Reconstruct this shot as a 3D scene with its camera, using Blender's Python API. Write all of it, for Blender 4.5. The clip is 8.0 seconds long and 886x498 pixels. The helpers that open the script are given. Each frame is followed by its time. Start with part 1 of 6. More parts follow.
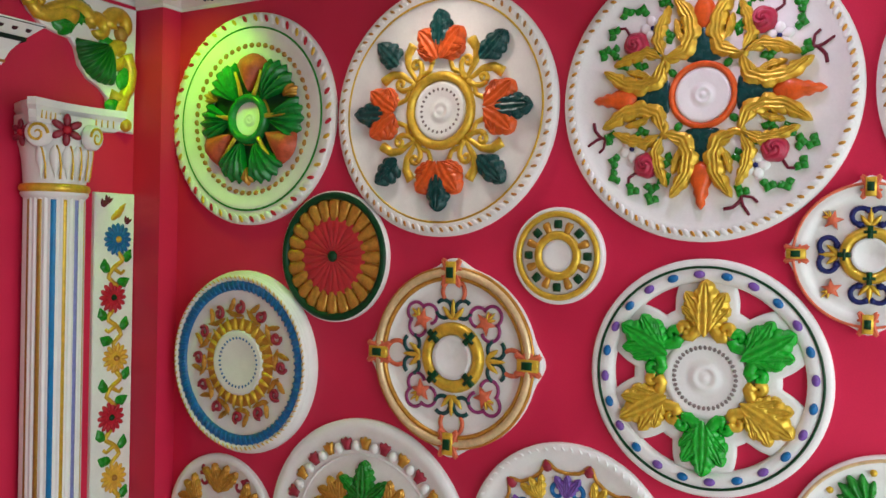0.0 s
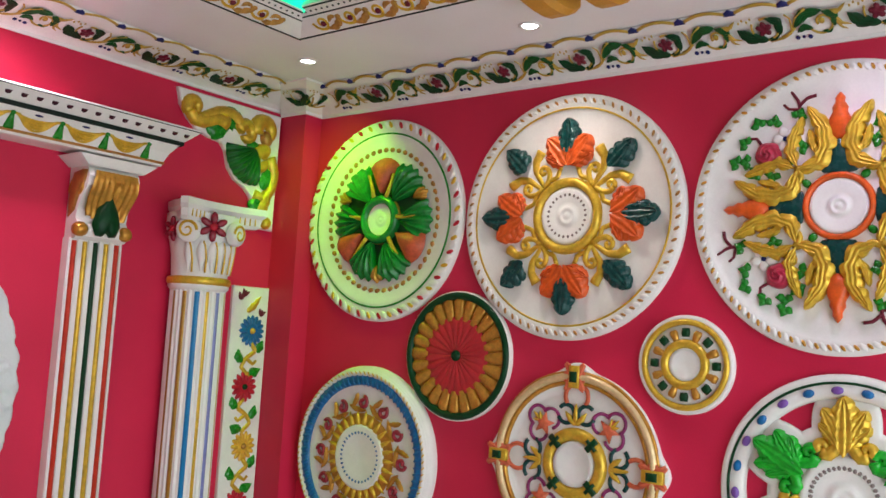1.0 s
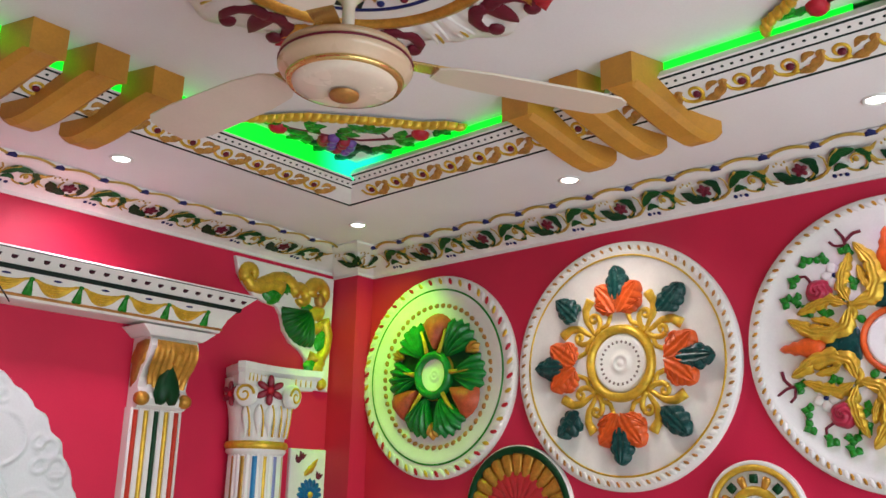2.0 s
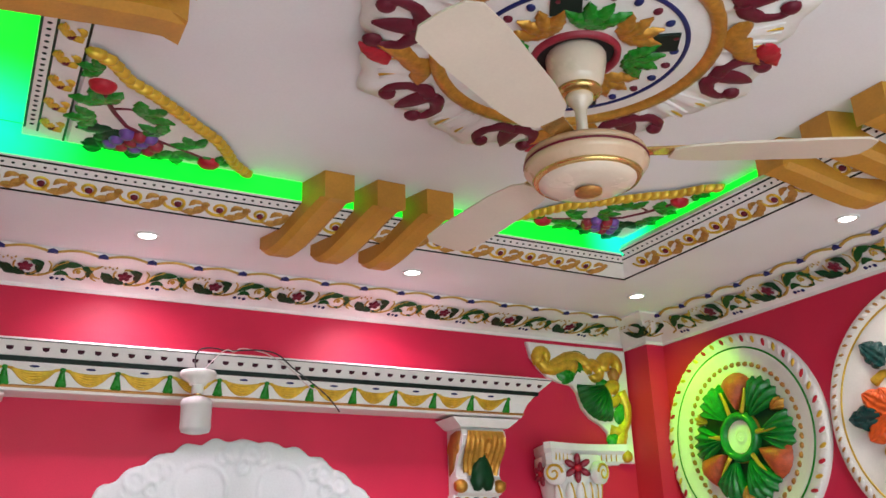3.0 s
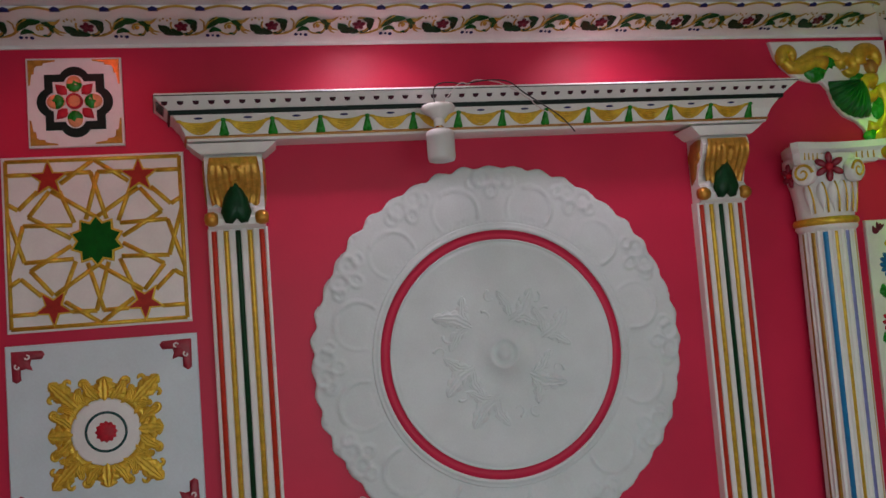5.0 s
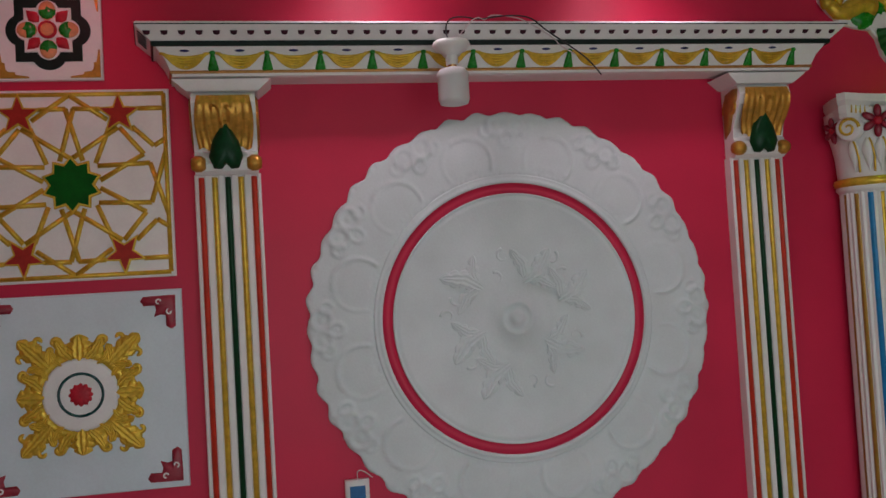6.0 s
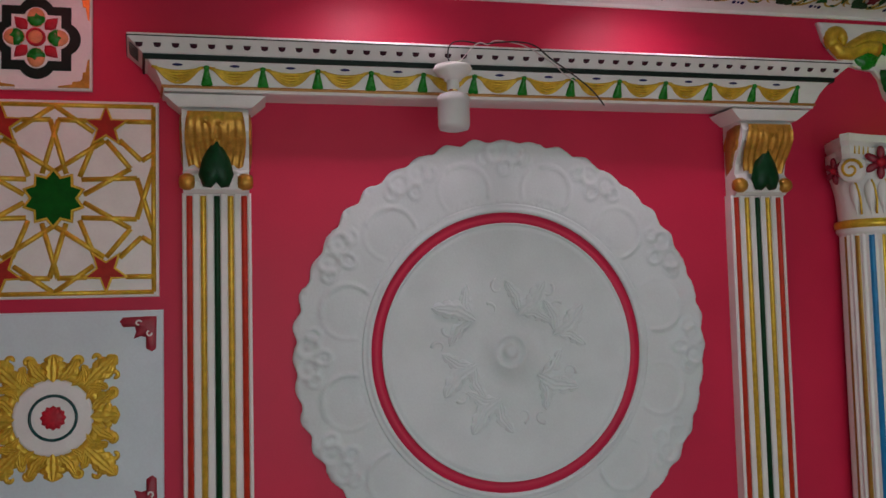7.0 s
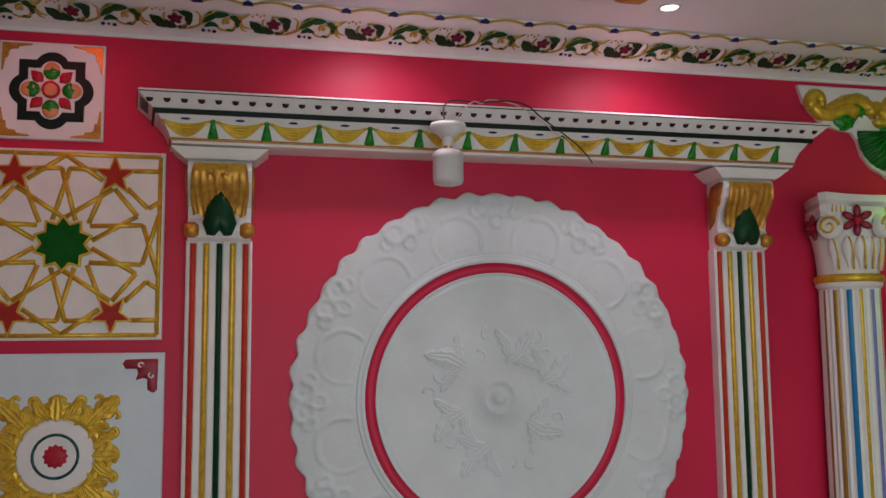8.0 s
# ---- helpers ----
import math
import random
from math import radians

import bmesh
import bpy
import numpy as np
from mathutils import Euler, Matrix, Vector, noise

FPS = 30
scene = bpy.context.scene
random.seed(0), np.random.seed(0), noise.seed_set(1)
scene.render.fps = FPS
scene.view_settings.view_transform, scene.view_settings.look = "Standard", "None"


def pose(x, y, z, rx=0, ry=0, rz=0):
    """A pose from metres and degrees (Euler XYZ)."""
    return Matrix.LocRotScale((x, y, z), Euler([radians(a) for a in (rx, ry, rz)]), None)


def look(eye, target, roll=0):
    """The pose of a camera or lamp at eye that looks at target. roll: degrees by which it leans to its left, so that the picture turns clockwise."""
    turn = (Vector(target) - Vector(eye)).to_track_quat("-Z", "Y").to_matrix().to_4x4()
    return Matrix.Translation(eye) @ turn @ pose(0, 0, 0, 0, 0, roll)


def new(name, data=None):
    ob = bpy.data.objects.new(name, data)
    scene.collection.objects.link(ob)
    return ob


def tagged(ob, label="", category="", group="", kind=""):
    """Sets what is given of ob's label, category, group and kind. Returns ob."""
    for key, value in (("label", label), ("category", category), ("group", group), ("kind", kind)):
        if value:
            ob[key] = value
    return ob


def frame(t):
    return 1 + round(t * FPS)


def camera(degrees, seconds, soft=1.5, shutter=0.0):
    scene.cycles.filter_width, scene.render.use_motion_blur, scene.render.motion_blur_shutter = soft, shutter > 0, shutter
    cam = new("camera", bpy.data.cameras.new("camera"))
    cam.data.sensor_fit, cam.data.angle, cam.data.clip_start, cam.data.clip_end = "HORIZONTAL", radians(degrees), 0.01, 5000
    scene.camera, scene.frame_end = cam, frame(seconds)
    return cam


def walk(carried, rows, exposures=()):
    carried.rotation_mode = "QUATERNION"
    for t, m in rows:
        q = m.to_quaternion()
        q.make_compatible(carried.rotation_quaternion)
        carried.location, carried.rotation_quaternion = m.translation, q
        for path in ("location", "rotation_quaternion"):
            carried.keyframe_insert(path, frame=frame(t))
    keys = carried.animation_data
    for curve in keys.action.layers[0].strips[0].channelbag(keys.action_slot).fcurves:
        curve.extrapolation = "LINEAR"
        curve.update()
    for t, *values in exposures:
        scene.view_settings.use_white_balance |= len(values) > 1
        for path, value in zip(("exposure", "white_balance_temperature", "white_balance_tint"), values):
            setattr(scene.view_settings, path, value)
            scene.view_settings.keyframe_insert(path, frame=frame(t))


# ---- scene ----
cam = camera(53.6, 8.0)
PATH = [
    (0, (0.382, -2.932, 1.539), (2.113, -1.93, 1.523), 1.2),
    (0.5, (0.352, -2.933, 1.547), (1.981, -1.779, 1.67), 2.7),
    (1, (0.324, -2.927, 1.551), (1.897, -1.708, 1.746), 3.3),
    (1.2, (0.319, -2.934, 1.552), (1.862, -1.689, 1.809), 3.5),
    (2.3, (0.269, -2.974, 1.547), (1.601, -1.615, 2.164), 1.2),
    (2.5, (0.248, -2.993, 1.554), (1.448, -1.528, 2.197), 1.0),
    (2.8, (0.25, -3.059, 1.549), (1.281, -1.482, 2.221), -0.6),
    (3, (0.251, -3.12, 1.55), (1.147, -1.468, 2.234), -2.0),
    (3.3, (0.235, -3.197, 1.547), (0.903, -1.43, 2.205), -4.3),
    (3.4, (0.24, -3.226, 1.544), (0.82, -1.417, 2.168), -4.7),
    (3.5, (0.236, -3.24, 1.527), (0.776, -1.412, 2.132), -5.0),
    (4, (0.226, -3.26, 1.495), (0.669, -1.354, 1.909), -4.5),
    (4.5, (0.249, -3.242, 1.473), (0.649, -1.298, 1.72), -4.5),
    (5, (0.27, -3.195, 1.457), (0.663, -1.239, 1.605), -4.4),
    (5.2, (0.288, -3.161, 1.451), (0.672, -1.201, 1.563), -4.3),
    (6.5, (0.295, -2.822, 1.428), (0.704, -0.865, 1.503), -2.4),
    (7, (0.272, -2.82, 1.451), (0.702, -0.871, 1.58), -1.4),
    (7.5, (0.269, -2.858, 1.485), (0.693, -0.913, 1.685), -0.9),
    (8, (0.253, -2.934, 1.485), (0.694, -0.995, 1.696), -0.5),
]
# exposure and light levels
EXPOSURES = [(0.0, 0.34), (0.5, 0.35), (1.0, 0.46), (2.5, 0.53), (2.8, 0.57), (3.0, 0.58), (3.3, 0.62), (3.5, 0.11), (4.0, -0.20), (4.5, -0.45), (5.0, -0.51), (6.5, -0.63), (7.0, -0.54), (8.0, -0.38)]
DAY, SPOTS, LED = 60, 1.0, 1.0
BLADE_A = -28
walk(cam, [(t, look(eye, target, roll)) for t, eye, target, roll in PATH], EXPOSURES)

# ---- world, daylight, lamps ----
world = bpy.data.worlds.new("world")
scene.world = world
world.use_nodes = True
wn = world.node_tree
sky = wn.nodes.new("ShaderNodeTexSky")
sky.sky_type, sky.sun_disc = "NISHITA", False
sky.sun_elevation, sky.sun_rotation = radians(40), radians(200)
wn.nodes["Background"].inputs[1].default_value = 0.10
wn.links.new(sky.outputs[0], wn.nodes["Background"].inputs[0])

XW = 2.973        # medallion wall
ZC = 2.565        # lower ceiling
ZU = 2.68         # raised ceiling panel
XL, YB = -2.3, -4.8


def lamp(name, kind, energy, color, m, **more):
    data = bpy.data.lights.new(name, kind)
    data.energy, data.color = energy, color
    if kind == "AREA":
        data.shape, data.size, data.size_y = "RECTANGLE", more["size"], more["size_y"]
    if kind == "SPOT":
        data.spot_size, data.spot_blend, data.shadow_soft_size = radians(more["cone"]), more["blend"], more["soft"]
    ob = new(name, data)
    ob.matrix_world = m
    return ob


# daylight through the open shop front behind the camera
lamp("daylight", "AREA", DAY, (0.81, 0.94, 0.96), look((1.5, YB + 0.25, 1.10), (2.1, -1.3, 0.25)), size=3.6, size_y=1.7)

# recessed downlights: x, y, colour, power
DOWN = [(2.572, -0.478, (0.30, 1.0, 0.01), 29), (1.593, -0.405, (1.0, 0.74, 0.87), 19), (0.659, -0.42, (1.0, 0.74, 0.87), 19),
        (-0.305, -0.43, (1.0, 0.12, 0.2), 6), (2.652, -1.426, (1.0, 0.90, 0.82), 12.5), (2.63, -2.40, (0.82, 0.64, 0.96), 10.5),
        # two added lamps, unseen: one cools the left boards, one extends the right row
        (-1.25, -0.43, (0.72, 0.88, 1.0), 8), (2.63, -3.4, (1.0, 0.95, 0.95), 14)]
for i, (dx, dy, col, power) in enumerate(DOWN):
    aim = (2.88, -0.33, 2.06) if i == 0 else (dx, -0.05, 1.98) if dy > -0.5 else (2.9, dy, 1.7)
    lamp("downlight_beam", "SPOT", power * SPOTS, col, look((dx, dy, ZC - 0.012), aim), cone=98 if i == 0 else 110 if dy > -0.5 else 112, blend=0.95, soft=0.055)

# ---- materials ----
def mat(name, color, rough=0.5, metal=0.0, vary=0.12, scale=9.0, bump=0.15, fine=140.0, coat=0.0, spec=0.4):
    m = bpy.data.materials.new(name)
    m.use_nodes = True
    nt, p = m.node_tree, m.node_tree.nodes["Principled BSDF"]
    p.inputs["Roughness"].default_value, p.inputs["Metallic"].default_value = rough, metal
    p.inputs["Coat Weight"].default_value, p.inputs["Specular IOR Level"].default_value = coat, spec
    geo = nt.nodes.new("ShaderNodeNewGeometry")
    big, small = nt.nodes.new("ShaderNodeTexNoise"), nt.nodes.new("ShaderNodeTexNoise")
    big.inputs["Scale"].default_value, big.inputs["Detail"].default_value = scale, 5
    small.inputs["Scale"].default_value, small.inputs["Detail"].default_value = fine, 3
    for n in (big, small):
        nt.links.new(geo.outputs["Position"], n.inputs["Vector"])
    add = nt.nodes.new("ShaderNodeMath")
    add.operation = "MULTIPLY_ADD"
    nt.links.new(small.outputs["Fac"], add.inputs[0])
    add.inputs[1].default_value = 0.45
    nt.links.new(big.outputs["Fac"], add.inputs[2])
    ramp = nt.nodes.new("ShaderNodeValToRGB")
    lo, hi = [max(0, c * (1 - vary)) for c in color], [min(1, c * (1 + vary)) for c in color]
    ramp.color_ramp.elements[0].position, ramp.color_ramp.elements[1].position = 0.5, 0.95
    ramp.color_ramp.elements[0].color, ramp.color_ramp.elements[1].color = (*lo, 1), (*hi, 1)
    nt.links.new(add.outputs[0], ramp.inputs[0])
    nt.links.new(ramp.outputs[0], p.inputs["Base Color"])
    rr = nt.nodes.new("ShaderNodeMapRange")
    rr.inputs["To Min"].default_value, rr.inputs["To Max"].default_value = max(0.02, rough - 0.08), min(1, rough + 0.1)
    nt.links.new(big.outputs["Fac"], rr.inputs["Value"])
    nt.links.new(rr.outputs[0], p.inputs["Roughness"])
    if bump:
        b = nt.nodes.new("ShaderNodeBump")
        b.inputs["Strength"].default_value, b.inputs["Distance"].default_value = bump, 0.004
        nt.links.new(add.outputs[0], b.inputs["Height"])
        nt.links.new(b.outputs[0], p.inputs["Normal"])
    return m


def glow(name, color, strength, mottled=0.0):
    m = bpy.data.materials.new(name)
    m.use_nodes = True
    nt, p = m.node_tree, m.node_tree.nodes["Principled BSDF"]
    p.inputs["Base Color"].default_value = (*[c * 0.6 for c in color], 1)
    p.inputs["Emission Color"].default_value = (*color, 1)
    p.inputs["Emission Strength"].default_value = strength
    if mottled:
        geo, n, r = (nt.nodes.new("ShaderNode" + k) for k in ("NewGeometry", "TexNoise", "MapRange"))
        n.inputs["Scale"].default_value, n.inputs["Detail"].default_value = 30, 4
        r.inputs["To Min"].default_value, r.inputs["To Max"].default_value = strength * (1 - mottled), strength * (1 + mottled)
        nt.links.new(geo.outputs["Position"], n.inputs["Vector"])
        nt.links.new(n.outputs["Fac"], r.inputs["Value"])
        nt.links.new(r.outputs[0], p.inputs["Emission Strength"])
    return m


PINK = mat("pink_wall_paint", (0.585, 0.017, 0.066), 0.44, vary=0.09, scale=3.0, bump=0.10, fine=220, spec=0.30)
WHITE = mat("white_gypsum", (0.78, 0.77, 0.75), 0.42, vary=0.05, scale=14, bump=0.12)
CHALK = mat("bare_gypsum", (0.64, 0.70, 0.715), 0.6, vary=0.06, scale=7, bump=0.2)
CEIL = mat("ceiling_paint", (0.76, 0.755, 0.77), 0.6, vary=0.04, scale=2.5, bump=0.08)
GOLD = mat("gold_paint", (0.65, 0.42, 0.042), 0.32, 0.45, vary=0.22, scale=40, bump=0.25)
OCHRE = mat("ochre_wood_paint", (0.50, 0.235, 0.03), 0.40, 0.0, vary=0.14, scale=12, bump=0.12)
BRONZE = mat("bronze_paint", (0.42, 0.20, 0.05), 0.38, 0.4, vary=0.22, scale=40, bump=0.25)
ORANGE = mat("orange_paint", (0.66, 0.095, 0.012), 0.35, vary=0.2, scale=40)
RED = mat("red_paint", (0.44, 0.014, 0.03), 0.4, vary=0.2, scale=40, spec=0.25)
MAROON = mat("maroon_paint", (0.13, 0.010, 0.025), 0.4, vary=0.2, scale=40, spec=0.25)
GRASS = mat("leaf_green_paint", (0.008, 0.21, 0.014), 0.26, vary=0.25, scale=40)
DKGREEN = mat("bottle_green_paint", (0.002, 0.040, 0.012), 0.34, vary=0.25, scale=40, spec=0.2)
TEAL = mat("teal_paint", (0.002, 0.050, 0.048), 0.26, vary=0.25, scale=40)
BLUE = mat("blue_paint", (0.003, 0.115, 0.32), 0.32, vary=0.2, scale=40)
NAVY = mat("navy_paint", (0.014, 0.02, 0.11), 0.4, vary=0.2, scale=40, spec=0.2)
PURPLE = mat("purple_paint", (0.16, 0.07, 0.32), 0.35, vary=0.2, scale=40)
BLACK = mat("black_green_paint", (0.008, 0.018, 0.014), 0.45, vary=0.2, scale=40, spec=0.15)
PEACH = mat("peach_paint", (0.68, 0.28, 0.12), 0.4, vary=0.2, scale=40)
CREAM = mat("cream_enamel", (0.72, 0.62, 0.50), 0.25, vary=0.05, scale=12, bump=0.03, coat=0.4)
BLADE = mat("cream_blade_enamel", (0.68, 0.60, 0.50), 0.35, vary=0.05, scale=6, bump=0.03)
FAWN = mat("fawn_enamel", (0.60, 0.44, 0.30), 0.28, vary=0.05, scale=12, bump=0.03, coat=0.4)
TAN = mat("tan_enamel", (0.50, 0.33, 0.20), 0.28, vary=0.05, scale=12, bump=0.03, coat=0.4)
BRASS = mat("brass", (0.70, 0.48, 0.18), 0.25, 0.9, vary=0.1, scale=20, bump=0.05)
GREYD = mat("grey_brown_paint", (0.22, 0.18, 0.17), 0.5, vary=0.1)
DARK = mat("dark_recess", (0.02, 0.015, 0.015), 0.7)
PLASTIC = mat("white_plastic", (0.72, 0.72, 0.70), 0.3, vary=0.03, bump=0.02)
FROST = mat("frosted_bulb_plastic", (0.58, 0.57, 0.57), 0.35, vary=0.02, bump=0.0)
WIRE = mat("black_wire", (0.02, 0.018, 0.02), 0.5, bump=0.0)
WIREW = mat("white_wire", (0.6, 0.5, 0.5), 0.5, bump=0.0)
FLOOR = mat("floor_tile_glaze", (0.74, 0.72, 0.69), 0.25, vary=0.12, scale=5, bump=0.05)
GLOWG = glow("green_led_cove", (0.0, 1.0, 0.03), LED, 0.12)
# the strip's ends are bluer: colour by distance from the two visible corners
nt, p = GLOWG.node_tree, GLOWG.node_tree.nodes["Principled BSDF"]
geo = nt.nodes.new("ShaderNodeNewGeometry")
near = []
for cx, reach in ((0.06, 0.42), (2.298, 0.20)):
    d, r = nt.nodes.new("ShaderNodeVectorMath"), nt.nodes.new("ShaderNodeMapRange")
    d.operation = "DISTANCE"
    d.inputs[1].default_value = (cx, -0.75, 2.66)
    nt.links.new(geo.outputs["Position"], d.inputs[0])
    nt.links.new(d.outputs["Value"], r.inputs["Value"])
    r.interpolation_type = "SMOOTHSTEP"
    r.inputs["From Min"].default_value, r.inputs["From Max"].default_value = 0.05, reach
    r.inputs["To Min"].default_value, r.inputs["To Max"].default_value = 1.0, 0.0
    near.append(r)
top = nt.nodes.new("ShaderNodeMath")
top.operation = "MAXIMUM"
nt.links.new(near[0].outputs[0], top.inputs[0])
nt.links.new(near[1].outputs[0], top.inputs[1])
tint = nt.nodes.new("ShaderNodeMix")
tint.data_type = "RGBA"
tint.inputs[6].default_value, tint.inputs[7].default_value = (0.0, 1.0, 0.02, 1), (0.01, 1.0, 0.55, 1)
nt.links.new(top.outputs[0], tint.inputs[0])
nt.links.new(tint.outputs[2], p.inputs["Emission Color"])
LENS = glow("downlight_lens", (1.0, 0.95, 0.92), 9)
LENSR = glow("downlight_lens_red", (1.0, 0.10, 0.22), 1.6)
LENSG = glow("downlight_lens_green", (0.95, 1.0, 0.85), 7)


# ---- mesh tools: local u right, v up, n out of the surface ----
class MB:
    def __init__(self):
        self.v, self.f = [], []

    def add(self, verts, faces, m=None):
        k = len(self.v)
        self.v += [tuple(m @ Vector(p)) for p in verts] if m else [tuple(p) for p in verts]
        self.f += [tuple(i + k for i in f) for f in faces]
        return self

    def mesh(self, name, material, smooth=True):
        me = bpy.data.meshes.new(name)
        me.from_pydata(self.v, [], self.f)
        me.materials.append(material)
        if smooth:
            me.shade_smooth()
        return me

    def pillow(self, outline, h, m=None, z=0.0, c=None, soft=((0.93, 0.45), (0.72, 0.8), (0.4, 0.97))):
        n = len(outline)
        c = c or (sum(p[0] for p in outline) / n, sum(p[1] for p in outline) / n)
        v = [(p[0], p[1], z) for p in outline]
        f = []
        for s, k in soft:
            b = len(v)
            v += [(c[0] + (p[0] - c[0]) * s, c[1] + (p[1] - c[1]) * s, z + h * k) for p in outline]
            f += [(b - n + i, b - n + (i + 1) % n, b + (i + 1) % n, b + i) for i in range(n)]
        b = len(v)
        v.append((c[0], c[1], z + h))
        f += [(b - n + i, b - n + (i + 1) % n, b) for i in range(n)]
        return self.add(v, f, m)

    def disc(self, ru, rv, h, m=None, n=10, z=0.0):
        return self.pillow([(ru * math.cos(a), rv * math.sin(a)) for a in (2 * math.pi * i / n for i in range(n))], h, m, z)

    def leaf(self, axis, w, h, lobes=4, deep=0.35, m=None, rows=17, tip=0.75, z=0.0):
        """A leaf with a midrib and toothed edges along a curved axis."""
        ax = resample(axis, rows)
        v, f = [], []
        cols = (-1, -0.55, 0, 0.55, 1)
        for i, (p, t) in enumerate(zip(ax, (k / (rows - 1) for k in range(rows)))):
            q = ax[min(i + 1, rows - 1)] - ax[max(i - 1, 0)]
            nrm = Vector((-q[1], q[0])).normalized()
            wid = w * max(0.04, math.sin(math.pi * min(1, t ** tip)) ** 0.75)
            saw = 1 - deep * ((t * lobes) % 1.0)
            for c in cols:
                ripple = 0.16 * math.cos(2 * math.pi * t * lobes) * abs(c)
                zz = (1 - 0.75 * abs(c) ** 2.2 + ripple) * h * (0.55 + 0.45 * math.sin(math.pi * t)) if abs(c) < 1 else 0.0
                if c == 0:
                    zz *= 0.85
                u = p + nrm * wid * c * (saw if abs(c) == 1 else 0.5 + 0.5 * saw)
                v.append((u[0], u[1], z + max(0.0, zz)))
        for i in range(rows - 1):
            for j in range(4):
                a = i * 5 + j
                f.append((a + 5, a + 6, a + 1, a))
        return self.add(v, f, m)

    def acanthus(self, axis, w, h, lobes=5, deep=0.30, slant=0.16, fat=0.15, m=None, rows=40, z=0.0, vein=0.16):
        """Lobed, veined leaf along an axis; its lobes point forwards."""
        P, cols, v = resample(axis, rows), 17, []
        L = sum(math.dist(P[i], P[i + 1]) for i in range(rows - 1))
        for j in range(rows):
            a, b = P[max(0, j - 1)], P[min(rows - 1, j + 1)]
            k = math.hypot(b[0] - a[0], b[1] - a[1]) or 1.0
            tx, ty = (b[0] - a[0]) / k, (b[1] - a[1]) / k
            t = j / (rows - 1)
            ph = abs(math.sin(math.pi * lobes * t))
            wide = w * max(0.0, math.sin(math.pi * min(1.0, fat + (1 - fat) * t))) ** 0.6 * (1 - deep * (1 - ph ** 0.7))
            for i in range(cols):
                c = i / (cols - 1) * 2 - 1
                q = abs(c)
                fwd = slant * L * q ** 1.3 * (1 - 0.75 * t)
                hh = h * (1 - q ** 3) ** 0.5 * (0.74 + vein * math.cos(q * 13.5) + 0.14 * ph * q)
                v.append((P[j][0] + tx * fwd - ty * c * wide, P[j][1] + ty * fwd + tx * c * wide, z + hh))
        return self.add(v, [(j * cols + i, j * cols + i + 1, (j + 1) * cols + i + 1, (j + 1) * cols + i) for j in range(rows - 1) for i in range(cols - 1)], m)

    def palm(self, L, spread, h, lobes=5, m=None, z=0.0, cols=0, rows=7, cut=0.14, point=0.3):
        """A ribbed fan leaf that spreads from its foot; spread in degrees to each side."""
        cols = cols or lobes * 6 + 1
        v, f = [], []
        for j in range(rows):
            s = 0.06 + 0.94 * j / (rows - 1)
            for i in range(cols):
                c = 2 * i / (cols - 1) - 1
                rib = math.cos(2 * math.pi * lobes * (c + 1) / 2 + math.pi)      # -1 in the folds, 1 on the ribs
                a = radians(spread) * c
                r = L * s * (1 - point * abs(c) ** 1.7) * (1 - cut * s * s * (1 - rib) / 2)
                zz = h * (0.30 + 0.70 * math.sin(math.pi * min(1.0, s ** 0.8 * 0.80))) * (0.80 + 0.20 * rib) * (1 - 0.35 * abs(c) ** 3)
                edge = j == rows - 1 or i in (0, cols - 1)
                v.append((r * math.sin(a), r * math.cos(a), z + (0.0 if edge else zz)))
        for j in range(rows - 1):
            for i in range(cols - 1):
                k = j * cols + i
                f.append((k, k + 1, k + cols + 1, k + cols))
        return self.add([(p[0], p[1], p[2]) for p in v], [q[::-1] for q in f], m)

    def tube(self, pts, r0, r1=None, m=None, n=6, closed=False, lift=1.0, z=0.0, rows=0):
        """A half-round bead along a plane curve, tapering from r0 to r1."""
        r1 = r0 if r1 is None else r1
        P = resample(pts, rows) if rows else [Vector(p[:2]) for p in pts]
        k = len(P)
        v, f = [], []
        for i, p in enumerate(P):
            q = (P[(i + 1) % k] - P[i - 1]) if closed else P[min(i + 1, k - 1)] - P[max(i - 1, 0)]
            nrm = Vector((-q[1], q[0])).normalized()
            r = r0 + (r1 - r0) * i / (k - 1)
            for j in range(n + 1):
                a = math.pi * j / n
                v.append((p[0] + nrm[0] * r * math.cos(a), p[1] + nrm[1] * r * math.cos(a), z + r * lift * math.sin(a)))
        for i in range(k if closed else k - 1):
            for j in range(n):
                a, b = i * (n + 1) + j, ((i + 1) % k) * (n + 1) + j
                f.append((b, b + 1, a + 1, a))
        if not closed:
            f += [tuple(range(n + 1)), tuple((k - 1) * (n + 1) + j for j in range(n, -1, -1))]
        return self.add(v, f, m)

    def lathe(self, prof, n=64, m=None, a0=0.0, a1=2 * math.pi):
        """prof: (radius, n) pairs from the rim inwards."""
        full = abs(a1 - a0 - 2 * math.pi) < 1e-6
        k = n if full else n + 1
        v = [(r * math.cos(a0 + (a1 - a0) * i / n), r * math.sin(a0 + (a1 - a0) * i / n), h) for r, h in prof for i in range(k)]
        f = []
        for j in range(len(prof) - 1):
            for i in range(n):
                a, b = j * k + i, j * k + (i + 1) % k
                f.append((a, b, b + k, a + k))
        return self.add(v, f, m)

